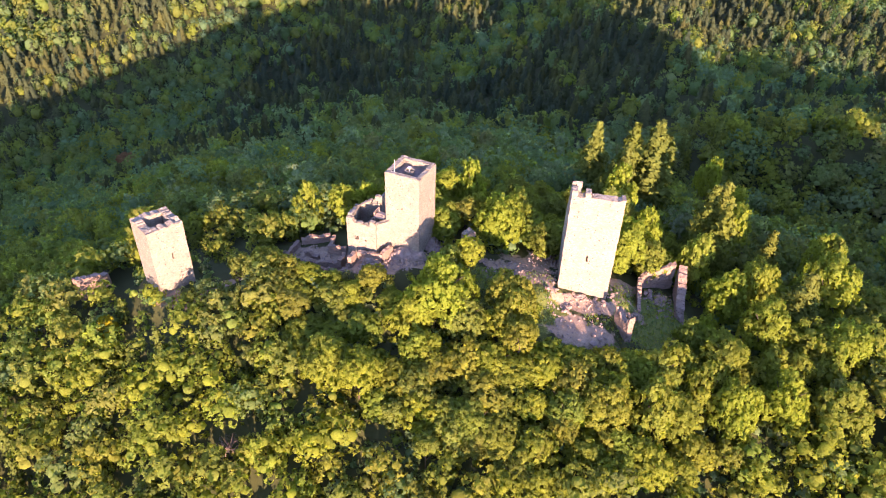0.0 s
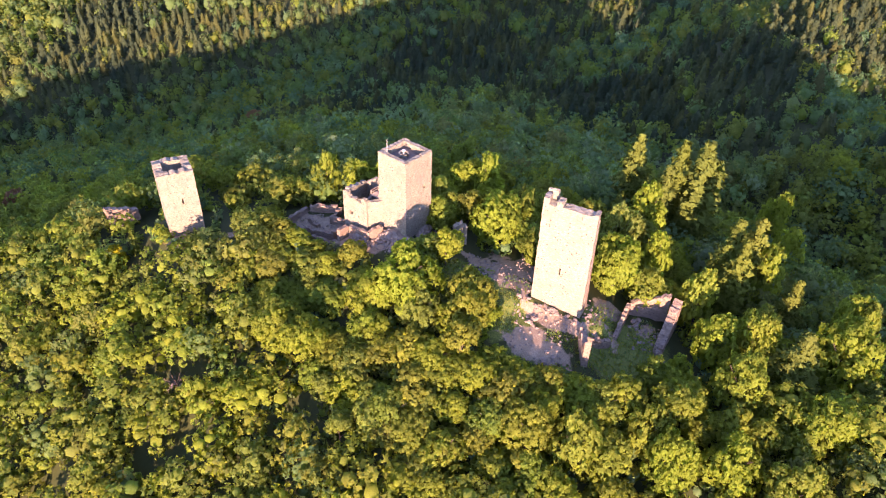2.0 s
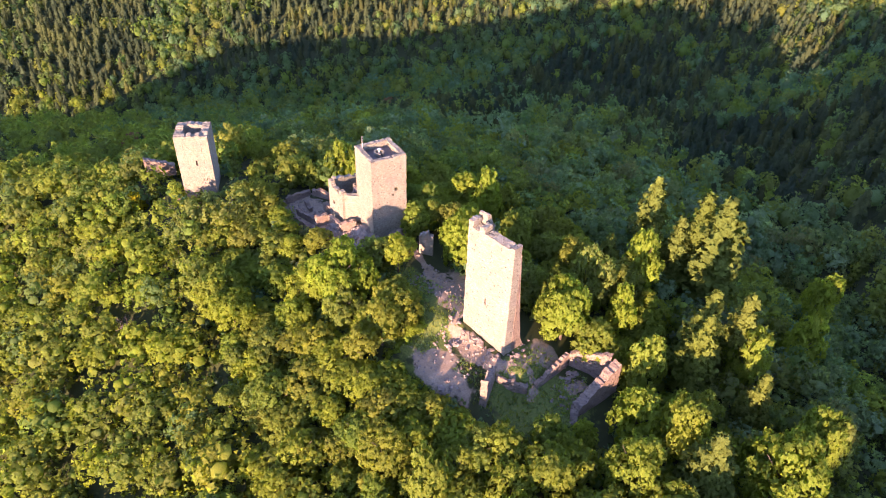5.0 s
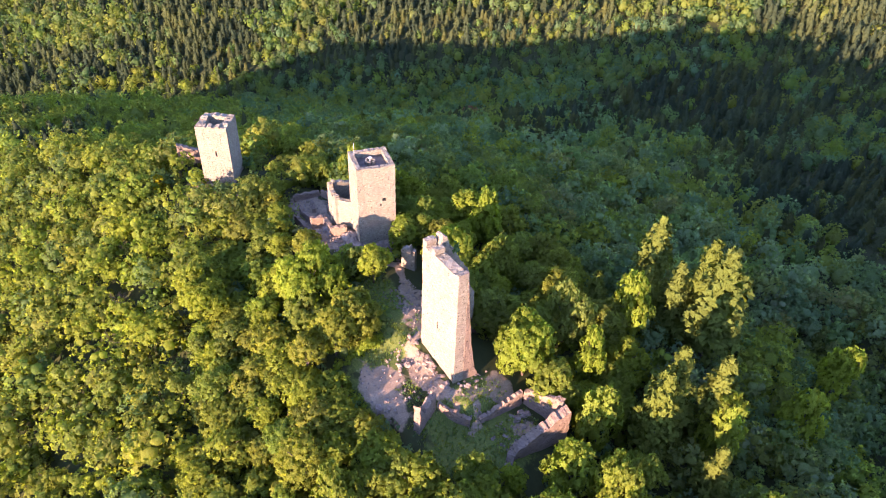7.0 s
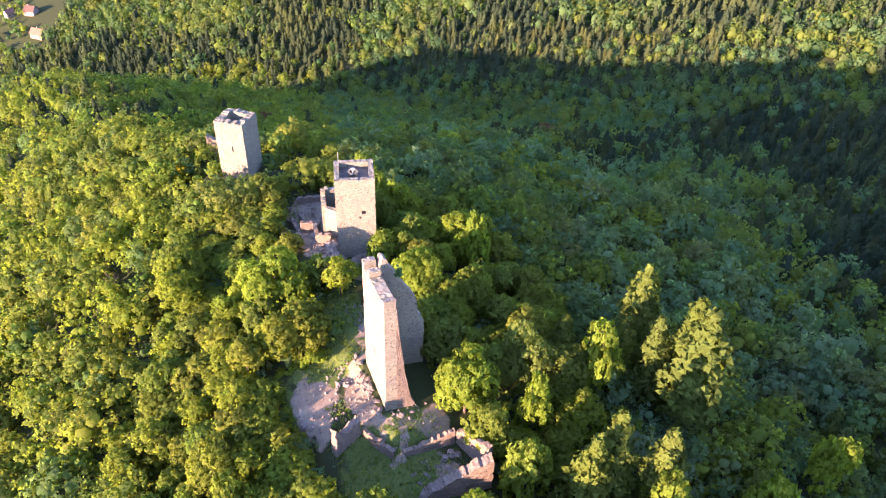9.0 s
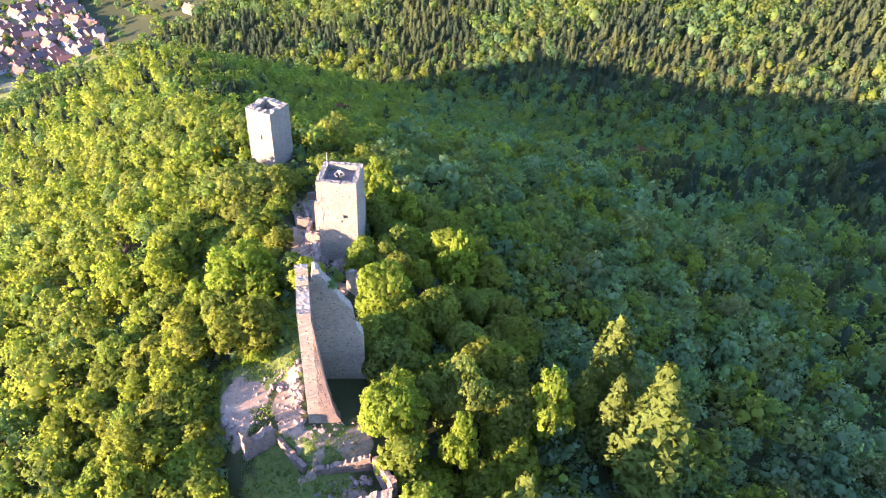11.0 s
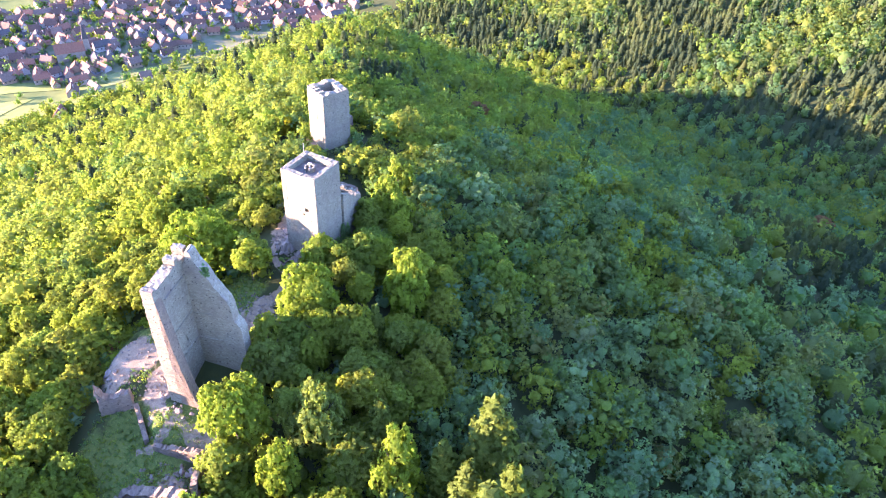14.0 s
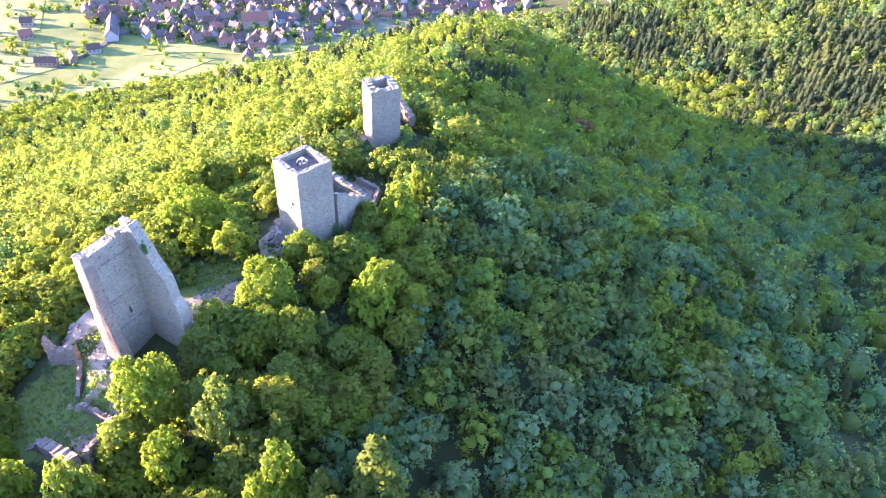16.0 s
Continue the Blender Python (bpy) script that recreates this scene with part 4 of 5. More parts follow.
def build_woods():
    rng = np.random.default_rng(5)
    # trees that stand alone, by the plan: x, y, crown top, crown radius, kind
    single = [(23.6, 140.2, 13.6, 5.7, "gold"), (30.3, 151.0, 9.0, 3.1, "gold"), (17.6, 182.8, 15.2, 6.2, "pine"), (34.5, 184.5, 16.0, 9.2, "pine"), (28.5, 187.5, 13.5, 6.4, "pine"), (26.5, 180.5, 9.5, 3.6, "pine"), (22.5, 176.0, 8.0, 3.0, "pine"),
              (54.5, 163.0, 5.5, 4.4, "gold"), (73.0, 150.0, 8.5, 4.8, "gold"), (59.5, 183.0, 0.0, 4.0, "gold"), (56.0, 203.0, -3.0, 3.6, "gold"), (45.7, 157.3, 13.2, 4.4, "pine"), (50.5, 164.5, 11.0, 3.6, "pine"), (48.0, 151.0, 12.0, 3.8, "pine"), (24.5, 168.6, 10.5, 4.2, "gold"), (20.5, 154.0, 13.6, 5.2, "leaf"), (-15.0, 160.0, 12.3, 4.2, "gold"), (-4.0, 156.4, 8.6, 3.0, "pine"), (-28.0, 178.0, 5.0, 4.2, "leaf"),
              (-5.3, 142.6, 14.6, 5.8, "gold"), (-0.7, 153.2, 10.7, 4.6, "leaf"), (6.0, 147.0, 7.0, 3.0, "leaf"), (-55.2, 146.4, 10.2, 3.6, "gold"), (-45.0, 147.5, 9.4, 4.4, "gold"), (-41.0, 150.5, 9.0, 3.6, "gold"), (-58.9, 139.2, 4.8, 3.0, "leaf"), (41.8, 143.2, 9.0, 4.0, "leaf"), (47.0, 131.5, 7.0, 4.3, "gold"), (41.6, 123.0, 1.0, 2.3, "gold"), (38.0, 118.0, 3.5, 3.4, "leaf"),
              (-87.8, 103.4, -3.0, 2.6, "yellow"), (-15.0, 114.6, 15.4, 7.4, "gold"), (-9.5, 110.5, 9.0, 4.6, "leaf"), (-21.5, 110.5, 7.0, 4.4, "leaf"), (28.0, 96.5, 6.0, 4.0, "leaf"), (39.4, 105.5, 4.0, 3.8, "leaf"), (-36.0, 116.5, 3.6, 3.0, "leaf"), (-58.0, 124.0, 5.0, 3.2, "leaf"), (-62.5, 121.5, 4.5, 2.8, "leaf"), (-47.0, 121.5, 3.6, 3.0, "gold"), (4.0, 117.0, 3.0, 1.9, "gold"),
              (62.0, 129.0, 10.5, 6.0, "pine"), (70.5, 139.0, 9.0, 6.6, "gold"), (75.0, 151.0, 6.0, 5.8, "pine"), (67.0, 117.5, 8.5, 5.6, "gold"), (52.5, 121.0, 9.0, 4.6, "gold"), (54.0, 134.5, 9.0, 4.6, "leaf"), (54.5, 104.0, 5.5, 5.0, "gold"), (65.0, 103.0, 5.0, 5.6, "leaf"), (44.5, 100.5, 5.0, 4.6, "gold"), (60.5, 152.0, 5.5, 4.4, "pine"), (-191.5, 144.8, -41.0, 4.2, "russet"), (-217.9, 311.4, -88.0, 4.6, "russet"), (-51.8, 81.8, None, 2.6, "bare"), (-62.0, 119.0, None, 1.9, "bare")]
    forms = {"leaf": [], "pine": [], "gold": []}
    for k in range(8):
        forms["leaf"].append((broad_crown(rng, 3.2, 6.2, 10, 120, 30, 0.25, 0.17), trunk_mesh(rng, 5.0, 0.24, 1.8, 2.2)))
    forms["large"] = [(broad_crown(rng, 3.2, 6.2, 14, 210, 34, 0.165, 0.125), trunk_mesh(rng, 5.0, 0.2, 1.8, 2.2)) for _ in range(3)]
    forms["large_light"] = forms["large"]
    for k in range(4):
        forms["pine"].append((conifer_crown(rng, 3.0, 11.0, 15, 9, 52, 0.24, (0.34, 0.1, 0.3, 0.2)[k], (0.02, 0.16, 0.05, 0.1)[k]), trunk_mesh(rng, 9.0, 0.22, 1.2, 0.3)))
    forms["gold"] = forms["leaf"][:3]
    forms["russet"] = forms["leaf"][2:4]
    forms["bare"] = [(twigs(rng), trunk_mesh(rng, 5.0, 0.22, 1.8, 2.2))]
    forms["yellow"] = forms["leaf"][:1]
    mats = {"large": LEAF, "large_light": LIGHT, "leaf": LEAF, "pine": NEEDLE, "gold": LIGHT, "yellow": GOLD, "russet": RUST, "bare": DEADWOOD}
    meshes = {}
    for kind, fl in forms.items():
        for k, (crown, trunk) in enumerate(fl):
            cm = fast_mesh("crown", crown[0], crown[1], mats[kind], True, crown[2], tint=np.zeros(len(crown[0])), alone=np.ones(len(crown[0])))
            tm = fast_mesh("trunk", *trunk, BARK)
            meshes[kind, k] = cm, tm
    x, y = scatter(rng, -60, 70, 75, 180, 5.4)
    ok = (zone(x, y) == 0) & ~clear(x, y)
    for sx, sy, st, sr, sk in single:
        ok &= np.hypot(x - sx, y - sy) > sr + 1.2
    rows = list(single)
    for px, py in zip(x[ok], y[ok]):
        kind = "pine" if rng.random() < 0.06 and py > 150 and px > 10 else "leaf"
        rows.append((px, py, None, rng.choice([2.6, 3.2, 3.8, 4.3, 4.9]) + rng.uniform(-0.3, 0.3), kind))
    labels = {"leaf": "broad-leaved tree in full late-summer leaf on the slope", "pine": "open-crowned conifer with sunlit grey-green boughs", "gold": "tree with light yellow-green leaves catching the sun", "yellow": "small tree turned bright yellow", "russet": "tree with russet brown autumn leaves in the woods", "bare": "bare grey tree with thin leafless branches"}
    for px, py, ctop, r, kind in rows:
        if kind == "pine" and ctop is not None:
            r = max(r, 0.25 * (ctop - float(ground(px, py))))
        g = float(ground(px, py))
        label = labels[kind]
        high = kind == "pine"
        if r > 4.55 and kind in ("leaf", "gold"):
            kind = "large" if kind == "leaf" else "large_light"
        k = int(rng.integers(len(forms[kind])))
        crown_h = 11.0 if high else 6.2
        s = r / (3.0 if high else 3.2)
        low = 0.62 if 98 < py < 126 and -64 < px < -24 else 1.0
        top = ctop if ctop is not None else g + low * (rng.uniform(6.5, 10.5) + (3.5 if rng.random() < 0.12 and low == 1.0 else 0) if kind != "pine" else crown_h * s + 1)
        if ctop is None and 4 < px < 34 and 88 < py < 112:
            top = max(min(top, 0.17 * (126 - py) - 0.8), g + 3.0)
        sz = s if ctop is None else (top - g - 0.4 if kind == "pine" else min(top - g - 0.9, 3.7 * r)) / crown_h
        foot = top - crown_h * sz
        if foot < g + 0.6:
            sz = (top - g - 0.6) / crown_h
            foot = g + 0.6
        e = group_of("tree", Matrix.LocRotScale((px, py, g), Euler((0, 0, rng.uniform(0, 6.28))), None), label, "tree", "trees round the castle")
        cr, tr = new("crown", meshes[kind, k][0]), new("trunk", meshes[kind, k][1])
        cr.parent = tr.parent = e
        cr.matrix_local = Matrix.LocRotScale((0, 0, foot - g), None, (s, s, sz))
        th = (foot - g + crown_h * sz * 0.75) / (9.0 if high else 5.0)
        tr.matrix_local = Matrix.LocRotScale((0, 0, 0), None, (s, s, max(th, 0.3)))
    # ivy on the walls: foot, way along the wall, outward way, width, height
    for (fx, fy, fz), along, width, high in (((-26.0, 140.6, 0.6), 164, 5.6, 6.4), ((-24.6, 140.3, 0.6), 164, 1.6, 3.2), ((-78.9, 126.3, -6.0), 142, 3.6, 6.2), ((-36.6, 142.4, -0.5), 177, 3.6, 7.0), ((10.9, 131.0, 22.6), 90, 1.7, 2.4)):
        ax, ay = math.cos(radians(along)), math.sin(radians(along))
        n = int(width * high * 42)
        u, w = rng.uniform(0, 1, n), rng.uniform(0, 1, n)
        keep = w < 0.35 + 0.65 * np.clip(1 - np.abs(u - 0.55) * 1.7 + 0.3 * np.sin(u * 17), 0, 1)
        u, w = u[keep], w[keep]
        out = rng.uniform(0.02, 0.5, len(u)) * (1.1 - w)
        p = np.stack([u * width * ax + out * ay, u * width * ay - out * ax, w * high], 1)
        way = np.tile(np.array([ay, -ax, 0.35]), (len(u), 1))
        leaves = fast_mesh("ivy", *leaf_cards(rng, p, way, rng.uniform(0.14, 0.32, len(u)), 0.5), LEAF, True, tint=np.full(3 * len(u), 0.02))
        vine = new("ivy", leaves)
        vine.location = (fx, fy, fz)
        tagged(vine, "dark green ivy climbing a tower wall", "ivy")
    # the woods on the ridge and far off
    bush = [broad_crown(rng, 1.8, 2.6, 3, 7, 8, 0.34, 0.3, False) for _ in range(6)]
    x, y = scatter(rng, -80, 86, 62, 205, 3.3, 0.5)
    ok = (np.hypot((x - 5) / 1.25, y - 126) < 56) & ~clear(x, y)
    x, y = x[ok], y[ok]
    edge = np.array([(20 + k * 1.0, 110.0 + k * 0.6) for k in range(3)] + [(-14 + k * 2.0, 122.5 + rng.normal() * 0.7) for k in range(8)] + [(-80.0 + 8.2 * math.cos(k * 0.42) + rng.normal() * 0.6, 119.5 + 8.2 * math.sin(k * 0.42) + rng.normal() * 0.6) for k in range(15)] + [(26 + k * 1.7 + rng.normal() * 0.6, 110 + rng.normal()) for k in range(9)])
    x, y = np.concatenate([x, edge[:, 0]]), np.concatenate([y, edge[:, 1]])
    n = len(x)
    spread("undergrowth", "low green undergrowth beneath and between trees", np.stack([x, y, ground(x, y) - 0.2, rng.uniform(0.6, 1.35, n), rng.uniform(0, 6.28, n), rng.random(n), rng.integers(0, 6, n)], 1), bush, LEAF)
    rim = np.array([(5 + 0.8 * k + rng.normal() * 0.3, 109.4 - 0.005 * (k - 12) ** 2 + rng.normal() * 0.3) for k in range(26)] + [(3.9 + rng.normal() * 0.4, 110 + 0.55 * k) for k in range(17)] + [(-1 + k * 0.6, 119.5 + rng.normal() * 0.8) for k in range(8)])
    n = len(rim)
    spread("rim_bushes", "low yellow-green scrub on the rim of the castle terrace", np.stack([rim[:, 0], rim[:, 1], ground(rim[:, 0], rim[:, 1]) - 0.3, rng.uniform(0.4, 0.72, n), rng.uniform(0, 6.28, n), rng.random(n), rng.integers(0, 6, n)], 1), bush, LIGHT)
    x, y = 9.5 + rng.normal(size=14) * 4.0, 106.8 + rng.normal(size=14) * 0.9
    spread("bracken", "russet withered bracken on the bank", np.stack([x, y, ground(x, y) - 0.2, rng.uniform(0.5, 0.9, 14), rng.uniform(0, 6.28, 14), rng.random(14), rng.integers(0, 6, 14)], 1), bush, RUST)
    mid_leaf = [broad_crown(rng, 4.3, 8.2, 5, 36, 17, 0.37, 0.2, True, 0.7) for _ in range(10)]
    mid_pine = [conifer_crown(rng, 3.1, 11.5, 10, 6, 8, 0.5) for _ in range(4)]
    far_leaf = [broad_crown(rng, 4.7, 9.4, 5, 24, 8, 0.52, 0.23, False, 0.5) for _ in range(10)]
    farther_leaf = [broad_crown(rng, 5.2, 10.0, 4, 15, 7, 0.78, 0.28, False, 0.4) for _ in range(8)]
    far_pine = [spire(rng, 4.2, 10.8, 4, 56, 0.6) for _ in range(6)]
    for z_id, step, leaf, pine in ((1, 5.6, mid_leaf, mid_pine), (2, 6.6, far_leaf, far_pine), (3, 7.0, farther_leaf, far_pine)):
        x, y = scatter(rng, -850, 320, -360, 780, step, 0.5)
        ok = (zone(x, y) == z_id) & in_poly(x, y, WOODS) & ~clear(x, y)
        for sx, sy, st, sr, sk in single:
            ok &= np.hypot(x - sx, y - sy) > sr * 0.8
        x, y = x[ok], y[ok]
        g = ground(x, y)
        con = rng.random(len(x)) < conifer_share(x, y)
        s = rng.uniform(0.68, 1.12, len(x)) + 0.25 * (rng.random(len(x)) < 0.06)
        if z_id == 3:
            s = s * 1.18
        lift = np.where(con, -0.6, rng.uniform(-0.6, 2.6, len(x)) - (2.4 if z_id > 1 else 0))
        low = np.hypot(x + 76, y - 121) < 19
        s, lift = np.where(low, s * 0.66, s), np.where(low, -1.0, lift)
        # Tint paints the light: yellow-green on sunward slopes, blue-green on shaded ones.
        sun_tinted = (z_id < 3) & ((y < 150) & (x > 30) | (y < 130 - 0.25 * (x + 26) + rough(x, y, 17.0) * 6))
        tint = np.where(sun_tinted, rng.uniform(0.16, 0.48, len(x)), np.where(rng.random(len(x)) < 0.25, rng.uniform(0.66, 0.78, len(x)), rng.uniform(0.0, 0.34 if z_id < 3 else 0.2, len(x)) + (0.06 if z_id == 1 else 0)))
        if z_id == 3:
            tint = rng.uniform(0.13, 0.26, len(x))
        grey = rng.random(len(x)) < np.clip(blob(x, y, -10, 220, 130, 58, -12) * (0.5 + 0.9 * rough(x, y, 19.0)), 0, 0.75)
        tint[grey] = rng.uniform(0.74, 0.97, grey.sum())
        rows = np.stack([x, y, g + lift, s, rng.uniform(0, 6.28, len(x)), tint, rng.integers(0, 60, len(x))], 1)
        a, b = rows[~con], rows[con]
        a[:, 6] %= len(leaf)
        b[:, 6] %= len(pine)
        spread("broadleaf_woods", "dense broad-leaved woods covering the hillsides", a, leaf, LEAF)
        # Conifers past the ridge take the needle colour with shade and haze in it.
        spread("conifer_woods", "dark conifer woods on the hillsides", b, pine, NEEDLE if z_id == 1 else FAR_NEEDLE)


build_woods()


# ---------------------------------------------------------------- the village below
def house(rng, x, y, w, d, h, turn, wall_mat, roof_mat, wing=False):
    g = float(ground(x, y)) - 0.5
    e = group_of("house", pose(x, y, g, 0, 0, turn), "village house with a steep tiled gable roof", "house", "houses of the village")
    rise = d * rng.uniform(0.42, 0.55)
    wv = [(-w / 2, -d / 2, 0), (w / 2, -d / 2, 0), (w / 2, d / 2, 0), (-w / 2, d / 2, 0), (-w / 2, -d / 2, h), (w / 2, -d / 2, h), (w / 2, d / 2, h), (-w / 2, d / 2, h), (-w / 2, 0, h + rise), (w / 2, 0, h + rise)]
    part("wall", wv, [(0, 1, 5, 4), (2, 3, 7, 6), (1, 2, 6, 9, 5), (3, 0, 4, 8, 7), (3, 2, 1, 0)], wall_mat, e)
    o, k = 0.5, 0.25
    ro = []
    for s in (-1, 1):
        ye, ze = s * (d / 2 + o), h - o * rise / (d / 2)
        ro += [(-w / 2 - o, ye, ze), (w / 2 + o, ye, ze), (w / 2 + o, 0, h + rise + 0.05), (-w / 2 - o, 0, h + rise + 0.05)]
    ro += [(a, b, c + k) for a, b, c in ro]
    f = []
    for b in (0, 4):
        q = [b, b + 1, b + 2, b + 3]
        f += [tuple(q), tuple(i + 8 for i in reversed(q))] + [(q[i], q[(i + 1) % 4], q[(i + 1) % 4] + 8, q[i] + 8) for i in range(4)]
    roof = part("roof", ro, f, roof_mat, e)
    cx = rng.uniform(-0.3, 0.3) * w
    part("chimney", *box(cx - 0.4, d * 0.12, h + rise * 0.5, cx + 0.4, d * 0.12 + 0.8, h + rise + 1.2), PLASTERS[0], roof)
    for k in range(max(2, int(w / 3.2))):
        u = -w / 2 + (k + 0.5) * w / max(2, int(w / 3.2))
        for side in (-1, 1):
            part("window", *box(u - 0.55, side * d / 2 - 0.06, h * 0.52, u + 0.55, side * d / 2 + 0.06, h * 0.52 + 1.3), PANE, e)
    if wing:
        a, q, b = w * 0.16, d * 0.75 + 2.5, h * 0.8
        up = a * 0.9
        part("wing", [(-a, 0, 0), (a, 0, 0), (a, q, 0), (-a, q, 0), (-a, 0, b), (a, 0, b), (a, q, b), (-a, q, b), (0, q, b + up)], [(1, 2, 6, 5), (2, 3, 7, 8, 6), (3, 0, 4, 7)], wall_mat, e)
        c = a + 0.35
        v = [(-c, 0, b - 0.3), (0, 0, b + up + 0.05), (c, 0, b - 0.3), (-c, q + 0.4, b - 0.3), (0, q + 0.4, b + up + 0.05), (c, q + 0.4, b - 0.3)]
        v += [(x, y, z + 0.22) for x, y, z in v]
        part("wing_roof", v, [(0, 3, 4, 1), (1, 4, 5, 2), (6, 7, 10, 9), (7, 8, 11, 10), (3, 9, 10, 4), (4, 10, 11, 5), (0, 6, 9, 3), (2, 5, 11, 8)], roof_mat, e)
    return e


VILLAGE = [(-372, -440), (-400, -335), (-425, -255), (-500, -215), (-560, -190), (-600, -95), (-645, -62), (-760, -110), (-760, -260), (-660, -370), (-540, -440), (-430, -500)]

# clumps of trees and hedges on the open land: centre, half-sizes, turn
HEDGES = [(-318, -288, 19, 9, -40), (-345, -263, 9, 6, 0), (-372, -243, 16, 7, -35), (-408, -220, 14, 6, -30), (-250, -330, 26, 14, -40), (-215, -330, 30, 14, -30), (-272, -352, 16, 8, 30), (-330, -391, 14, 5, 20), (-300, -372, 12, 6, 20), (-640, 5, 26, 9, 40), (-690, -30, 30, 10, 40), (-720, 20, 26, 14, 0), (-620, -60, 20, 8, 50), (-690, 40, 24, 16, 0), (-645, -12, 16, 10, 30), (-700, -5, 14, 10, 0), (-740, 5, 16, 20, 0), (-675, 5, 8, 12, 0), (-470, -192, 34, 9, -33), (-520, -160, 26, 10, -35), (-575, -108, 34, 9, -45), (-412, -232, 9, 6, 0), (-300, -345, 20, 6, 40), (-262, -372, 22, 6, 30)]


def drape(name, corners, mat, label, category, lift=0.4, n=14):
    """A patch of land between four corners that follows the ground."""
    (ax, ay), (bx, by), (cx, cy), (dx, dy) = corners
    u, v = np.meshgrid(np.linspace(0, 1, n), np.linspace(0, 1, n))
    x = (1 - u) * (1 - v) * ax + u * (1 - v) * bx + u * v * cx + (1 - u) * v * dx
    y = (1 - u) * (1 - v) * ay + u * (1 - v) * by + u * v * cy + (1 - u) * v * dy
    i = np.arange(n * n).reshape(n, n)
    q = np.stack([i[:-1, :-1], i[:-1, 1:], i[1:, 1:], i[1:, :-1]], -1).reshape(-1, 4)
    tagged(new(name, fast_mesh(name, np.stack([x, y, ground(x, y) + lift], -1).reshape(-1, 3), q, mat, True)), label, category, kind="structure")


def strip(pts, w, mat, label):
    for (x0, y0), (x1, y1) in zip(pts[:-1], pts[1:]):
        n = math.hypot(x1 - x0, y1 - y0)
        ox, oy = -(y1 - y0) / n * w / 2, (x1 - x0) / n * w / 2
        drape("road", [(x0 + ox, y0 + oy), (x0 - ox, y0 - oy), (x1 - ox, y1 - oy), (x1 + ox, y1 + oy)], mat, label, "road", 0.6, 8)


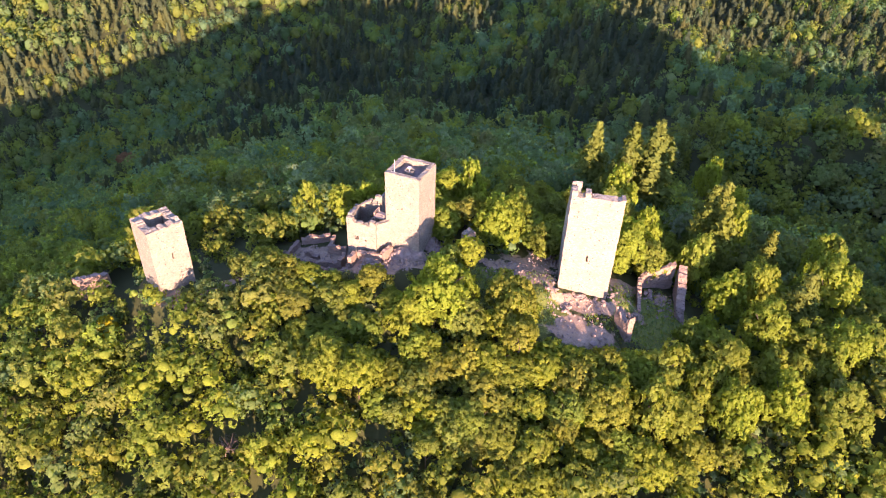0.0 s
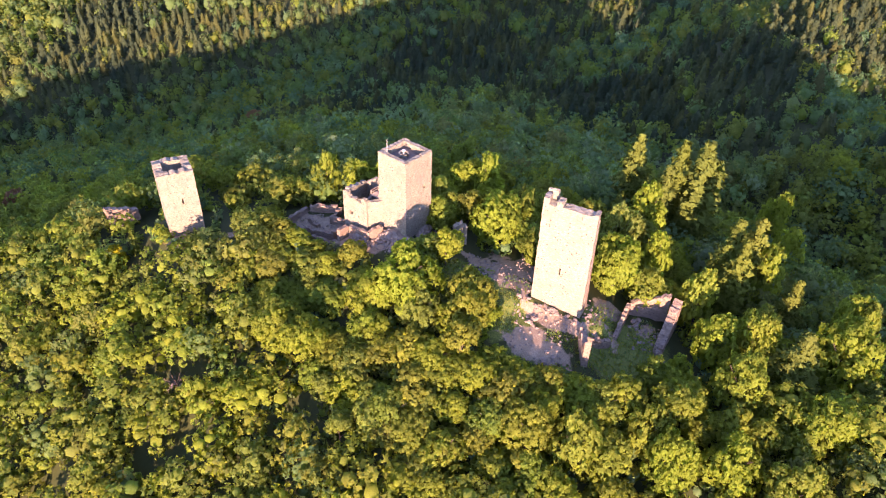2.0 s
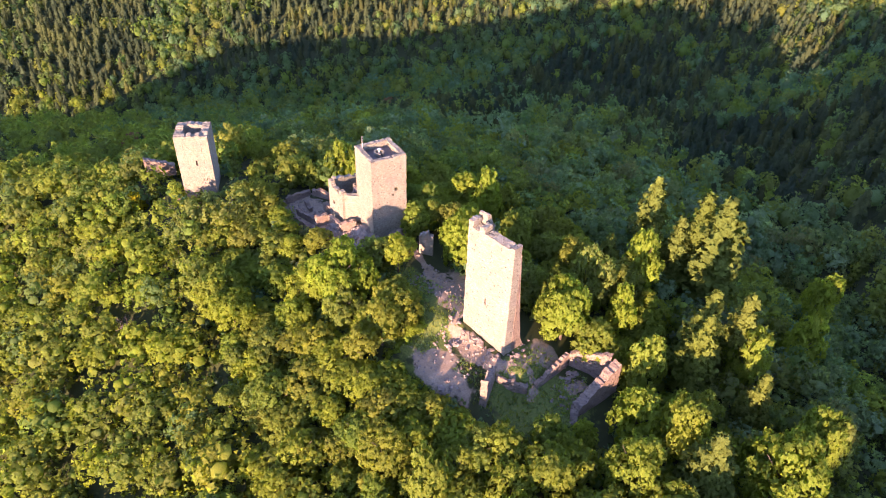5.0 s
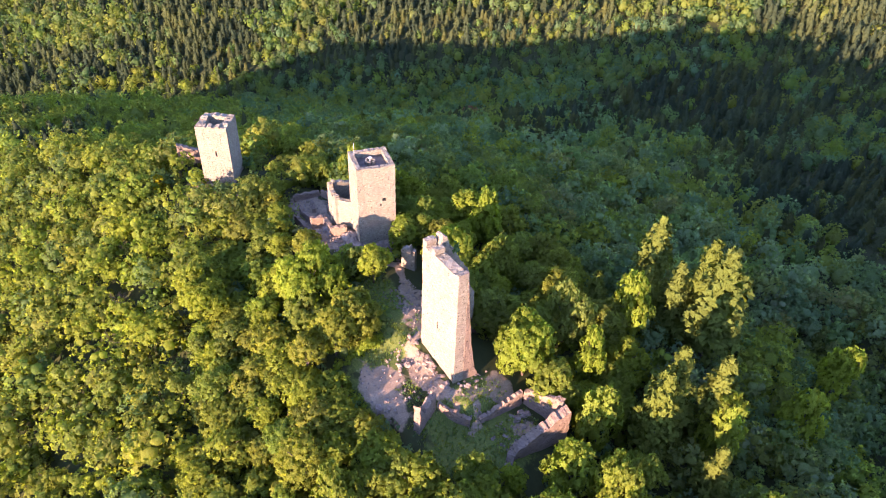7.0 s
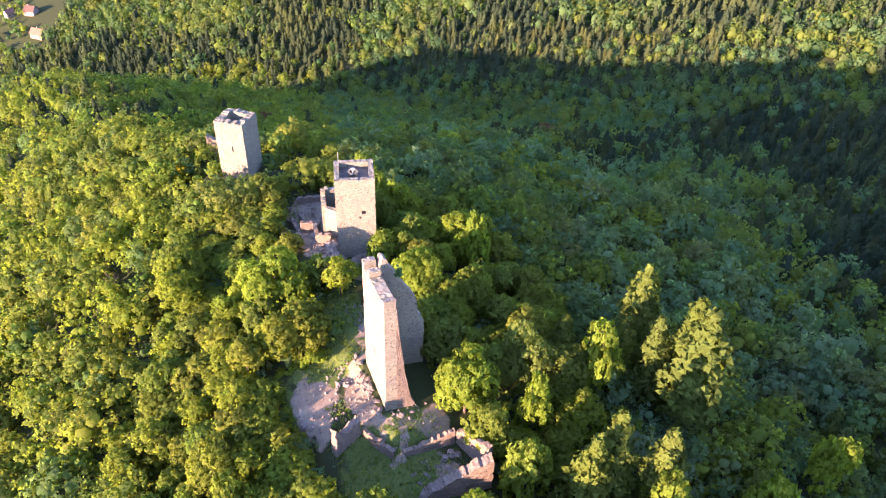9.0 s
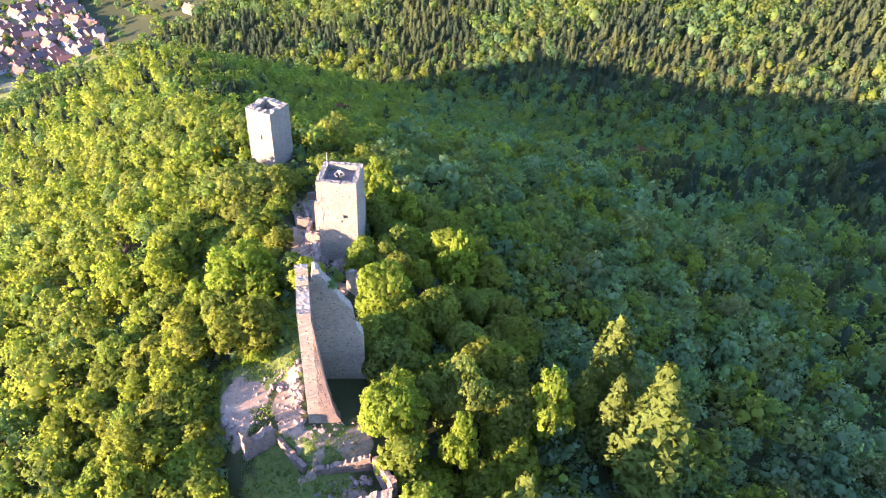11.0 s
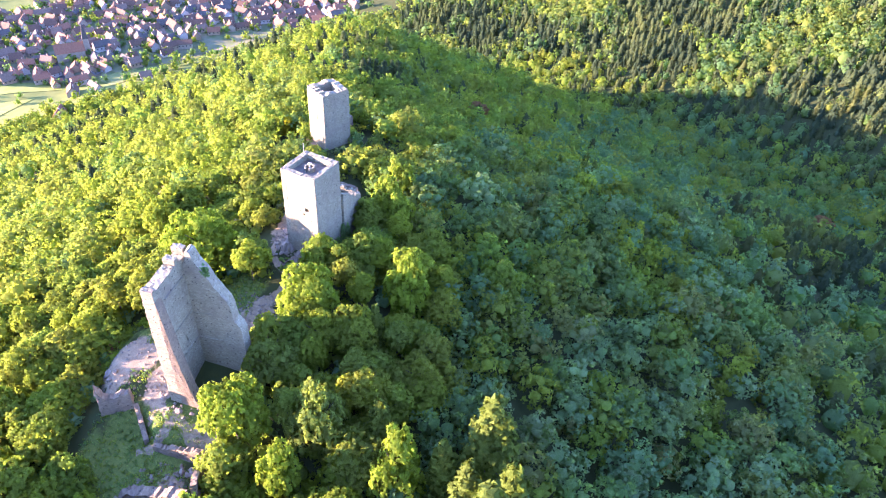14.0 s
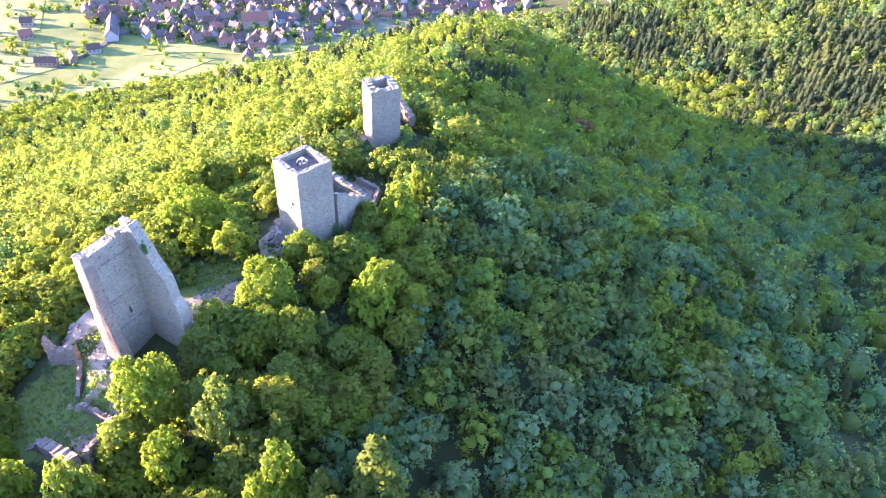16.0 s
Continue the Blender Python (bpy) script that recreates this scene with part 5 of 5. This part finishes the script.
def build_village():
    rng = np.random.default_rng(9)
    drape("field", [(-250, -402), (-300, -385), (-338, -440), (-286, -476)], VINES, "green vineyard in neat rows", "vineyard")
    drape("field", [(-300, -492), (-348, -474), (-430, -570), (-376, -600)], VINES, "green vineyard in neat rows", "vineyard")
    drape("field", [(-470, -520), (-560, -462), (-660, -560), (-560, -640)], VINES, "green vineyard in neat rows", "vineyard")
    drape("field", [(-425, -222), (-455, -208), (-472, -230), (-440, -248)], VINES, "small yellow-green vineyard beside a barn", "vineyard")
    drape("field", [(-268, -330), (-330, -285), (-392, -278), (-350, -330)], MEADOW, "mown meadow below the woods", "meadow")
    drape("field", [(-360, -345), (-395, -300), (-418, -262), (-400, -330)], MEADOW, "mown meadow at the village edge", "meadow")
    drape("field", [(-440, -560), (-470, -525), (-560, -640), (-500, -690)], MEADOW, "bright meadow beyond the village", "meadow")
    drape("village_ground", [(-378, -432), (-428, -262), (-600, -100), (-640, -380)], YARDS, "paved yards and gardens between village houses", "ground", 0.3, 40)
    drape("village_ground", [(-640, -380), (-600, -100), (-760, -115), (-755, -262)], YARDS, "paved yards and gardens between village houses", "ground", 0.3, 30)
    strip([(-420, -262), (-470, -320), (-500, -365), (-560, -455), (-660, -570)], 6, ASPHALT, "asphalt village street")
    strip([(-470, -320), (-540, -290), (-620, -210), (-700, -150)], 6, ASPHALT, "asphalt village street")
    strip([(-300, -385), (-380, -400), (-500, -365)], 5, ASPHALT, "asphalt lane past the vineyard")
    sites = [(-730, -7), (-717, 14), (-662, 20), (-356, -224), (-300, -400), (-322, -392), (-345, -390), (-446, -201), (-405, -248), (-415, -232), (-330, -470), (-350, -495)]
    x, y = scatter(rng, -780, -360, -520, -50, 13.6, 0.36)
    ok = in_poly(x, y, VILLAGE) & (np.hypot(x + 474, y + 298) > 20) & (np.hypot(x + 385, y + 410) > 26)
    for k, (px, py) in enumerate(sites + list(zip(x[ok], y[ok]))):
        if k >= len(sites) and rng.random() < 0.2:
            continue
        turn = 50 + rng.choice([0, 90]) + rng.normal() * 14
        house(rng, px, py, rng.uniform(8, 15) + (6 if rng.random() < 0.15 else 0), rng.uniform(6.5, 10), rng.uniform(3.4, 6.0), turn, PLASTERS[int(rng.integers(3))], ROOFS[int(rng.choice([0, 0, 0, 1, 1, 2, 3, 3]))], rng.random() < 0.4)
    house(rng, -385, -410, 46, 12, 6, 47, PLASTERS[1], ROOFS[2])
    # church: nave and pointed steeple
    g = float(ground(-474, -298))
    church = group_of("church", pose(-474, -298, g - 0.5, 0, 0, 130), "village church with a long tiled roof and a slim pointed steeple", "church")
    part("nave", *box(-13, -5.5, 0, 13, 5.5, 9), PLASTERS[0], church)
    part("roof", [(-13.5, -6.2, 8.7), (13.5, -6.2, 8.7), (13.5, 6.2, 8.7), (-13.5, 6.2, 8.7), (-13.5, 0, 16.5), (13.5, 0, 16.5)], [(0, 1, 5, 4), (2, 3, 4, 5), (1, 2, 5), (3, 0, 4), (3, 2, 1, 0)], ROOFS[1], church)
    part("bell_tower", *box(13.2, -2.6, 0, 18.4, 2.6, 19), PLASTERS[0], church)
    part("spire", [(12.9, -2.9, 19), (18.7, -2.9, 19), (18.7, 2.9, 19), (12.9, 2.9, 19), (15.8, 0, 35)], [(0, 1, 4), (1, 2, 4), (2, 3, 4), (3, 0, 4), (3, 2, 1, 0)], ROOFS[2], church)
    # garden and orchard trees
    x, y = scatter(rng, -800, -150, -620, 10, 8.5, 0.5)
    thick = np.maximum.reduce([blob(x, y, cx, cy, rx, ry, turn) for cx, cy, rx, ry, turn in HEDGES])
    ok = ~in_poly(x, y, WOODS) & ((rng.random(len(x)) < np.where(in_poly(x, y, VILLAGE), 0.6, 0.12 + 0.2 * (rough(x, y, 26.0) > 0.35))) | (thick > 0.55))
    x, y = x[ok], y[ok]
    forms = [broad_crown(rng, 3.6, 6.5, 3, 9, 8, 0.7, 0.32, False) for _ in range(5)]
    n = len(x)
    spread("garden_trees", "garden and orchard trees between village houses", np.stack([x, y, ground(x, y) + 0.1, rng.uniform(0.6, 1.3, n), rng.uniform(0, 6.28, n), rng.uniform(0, 0.4, n), rng.integers(0, 5, n)], 1), forms, LEAF)


build_village()
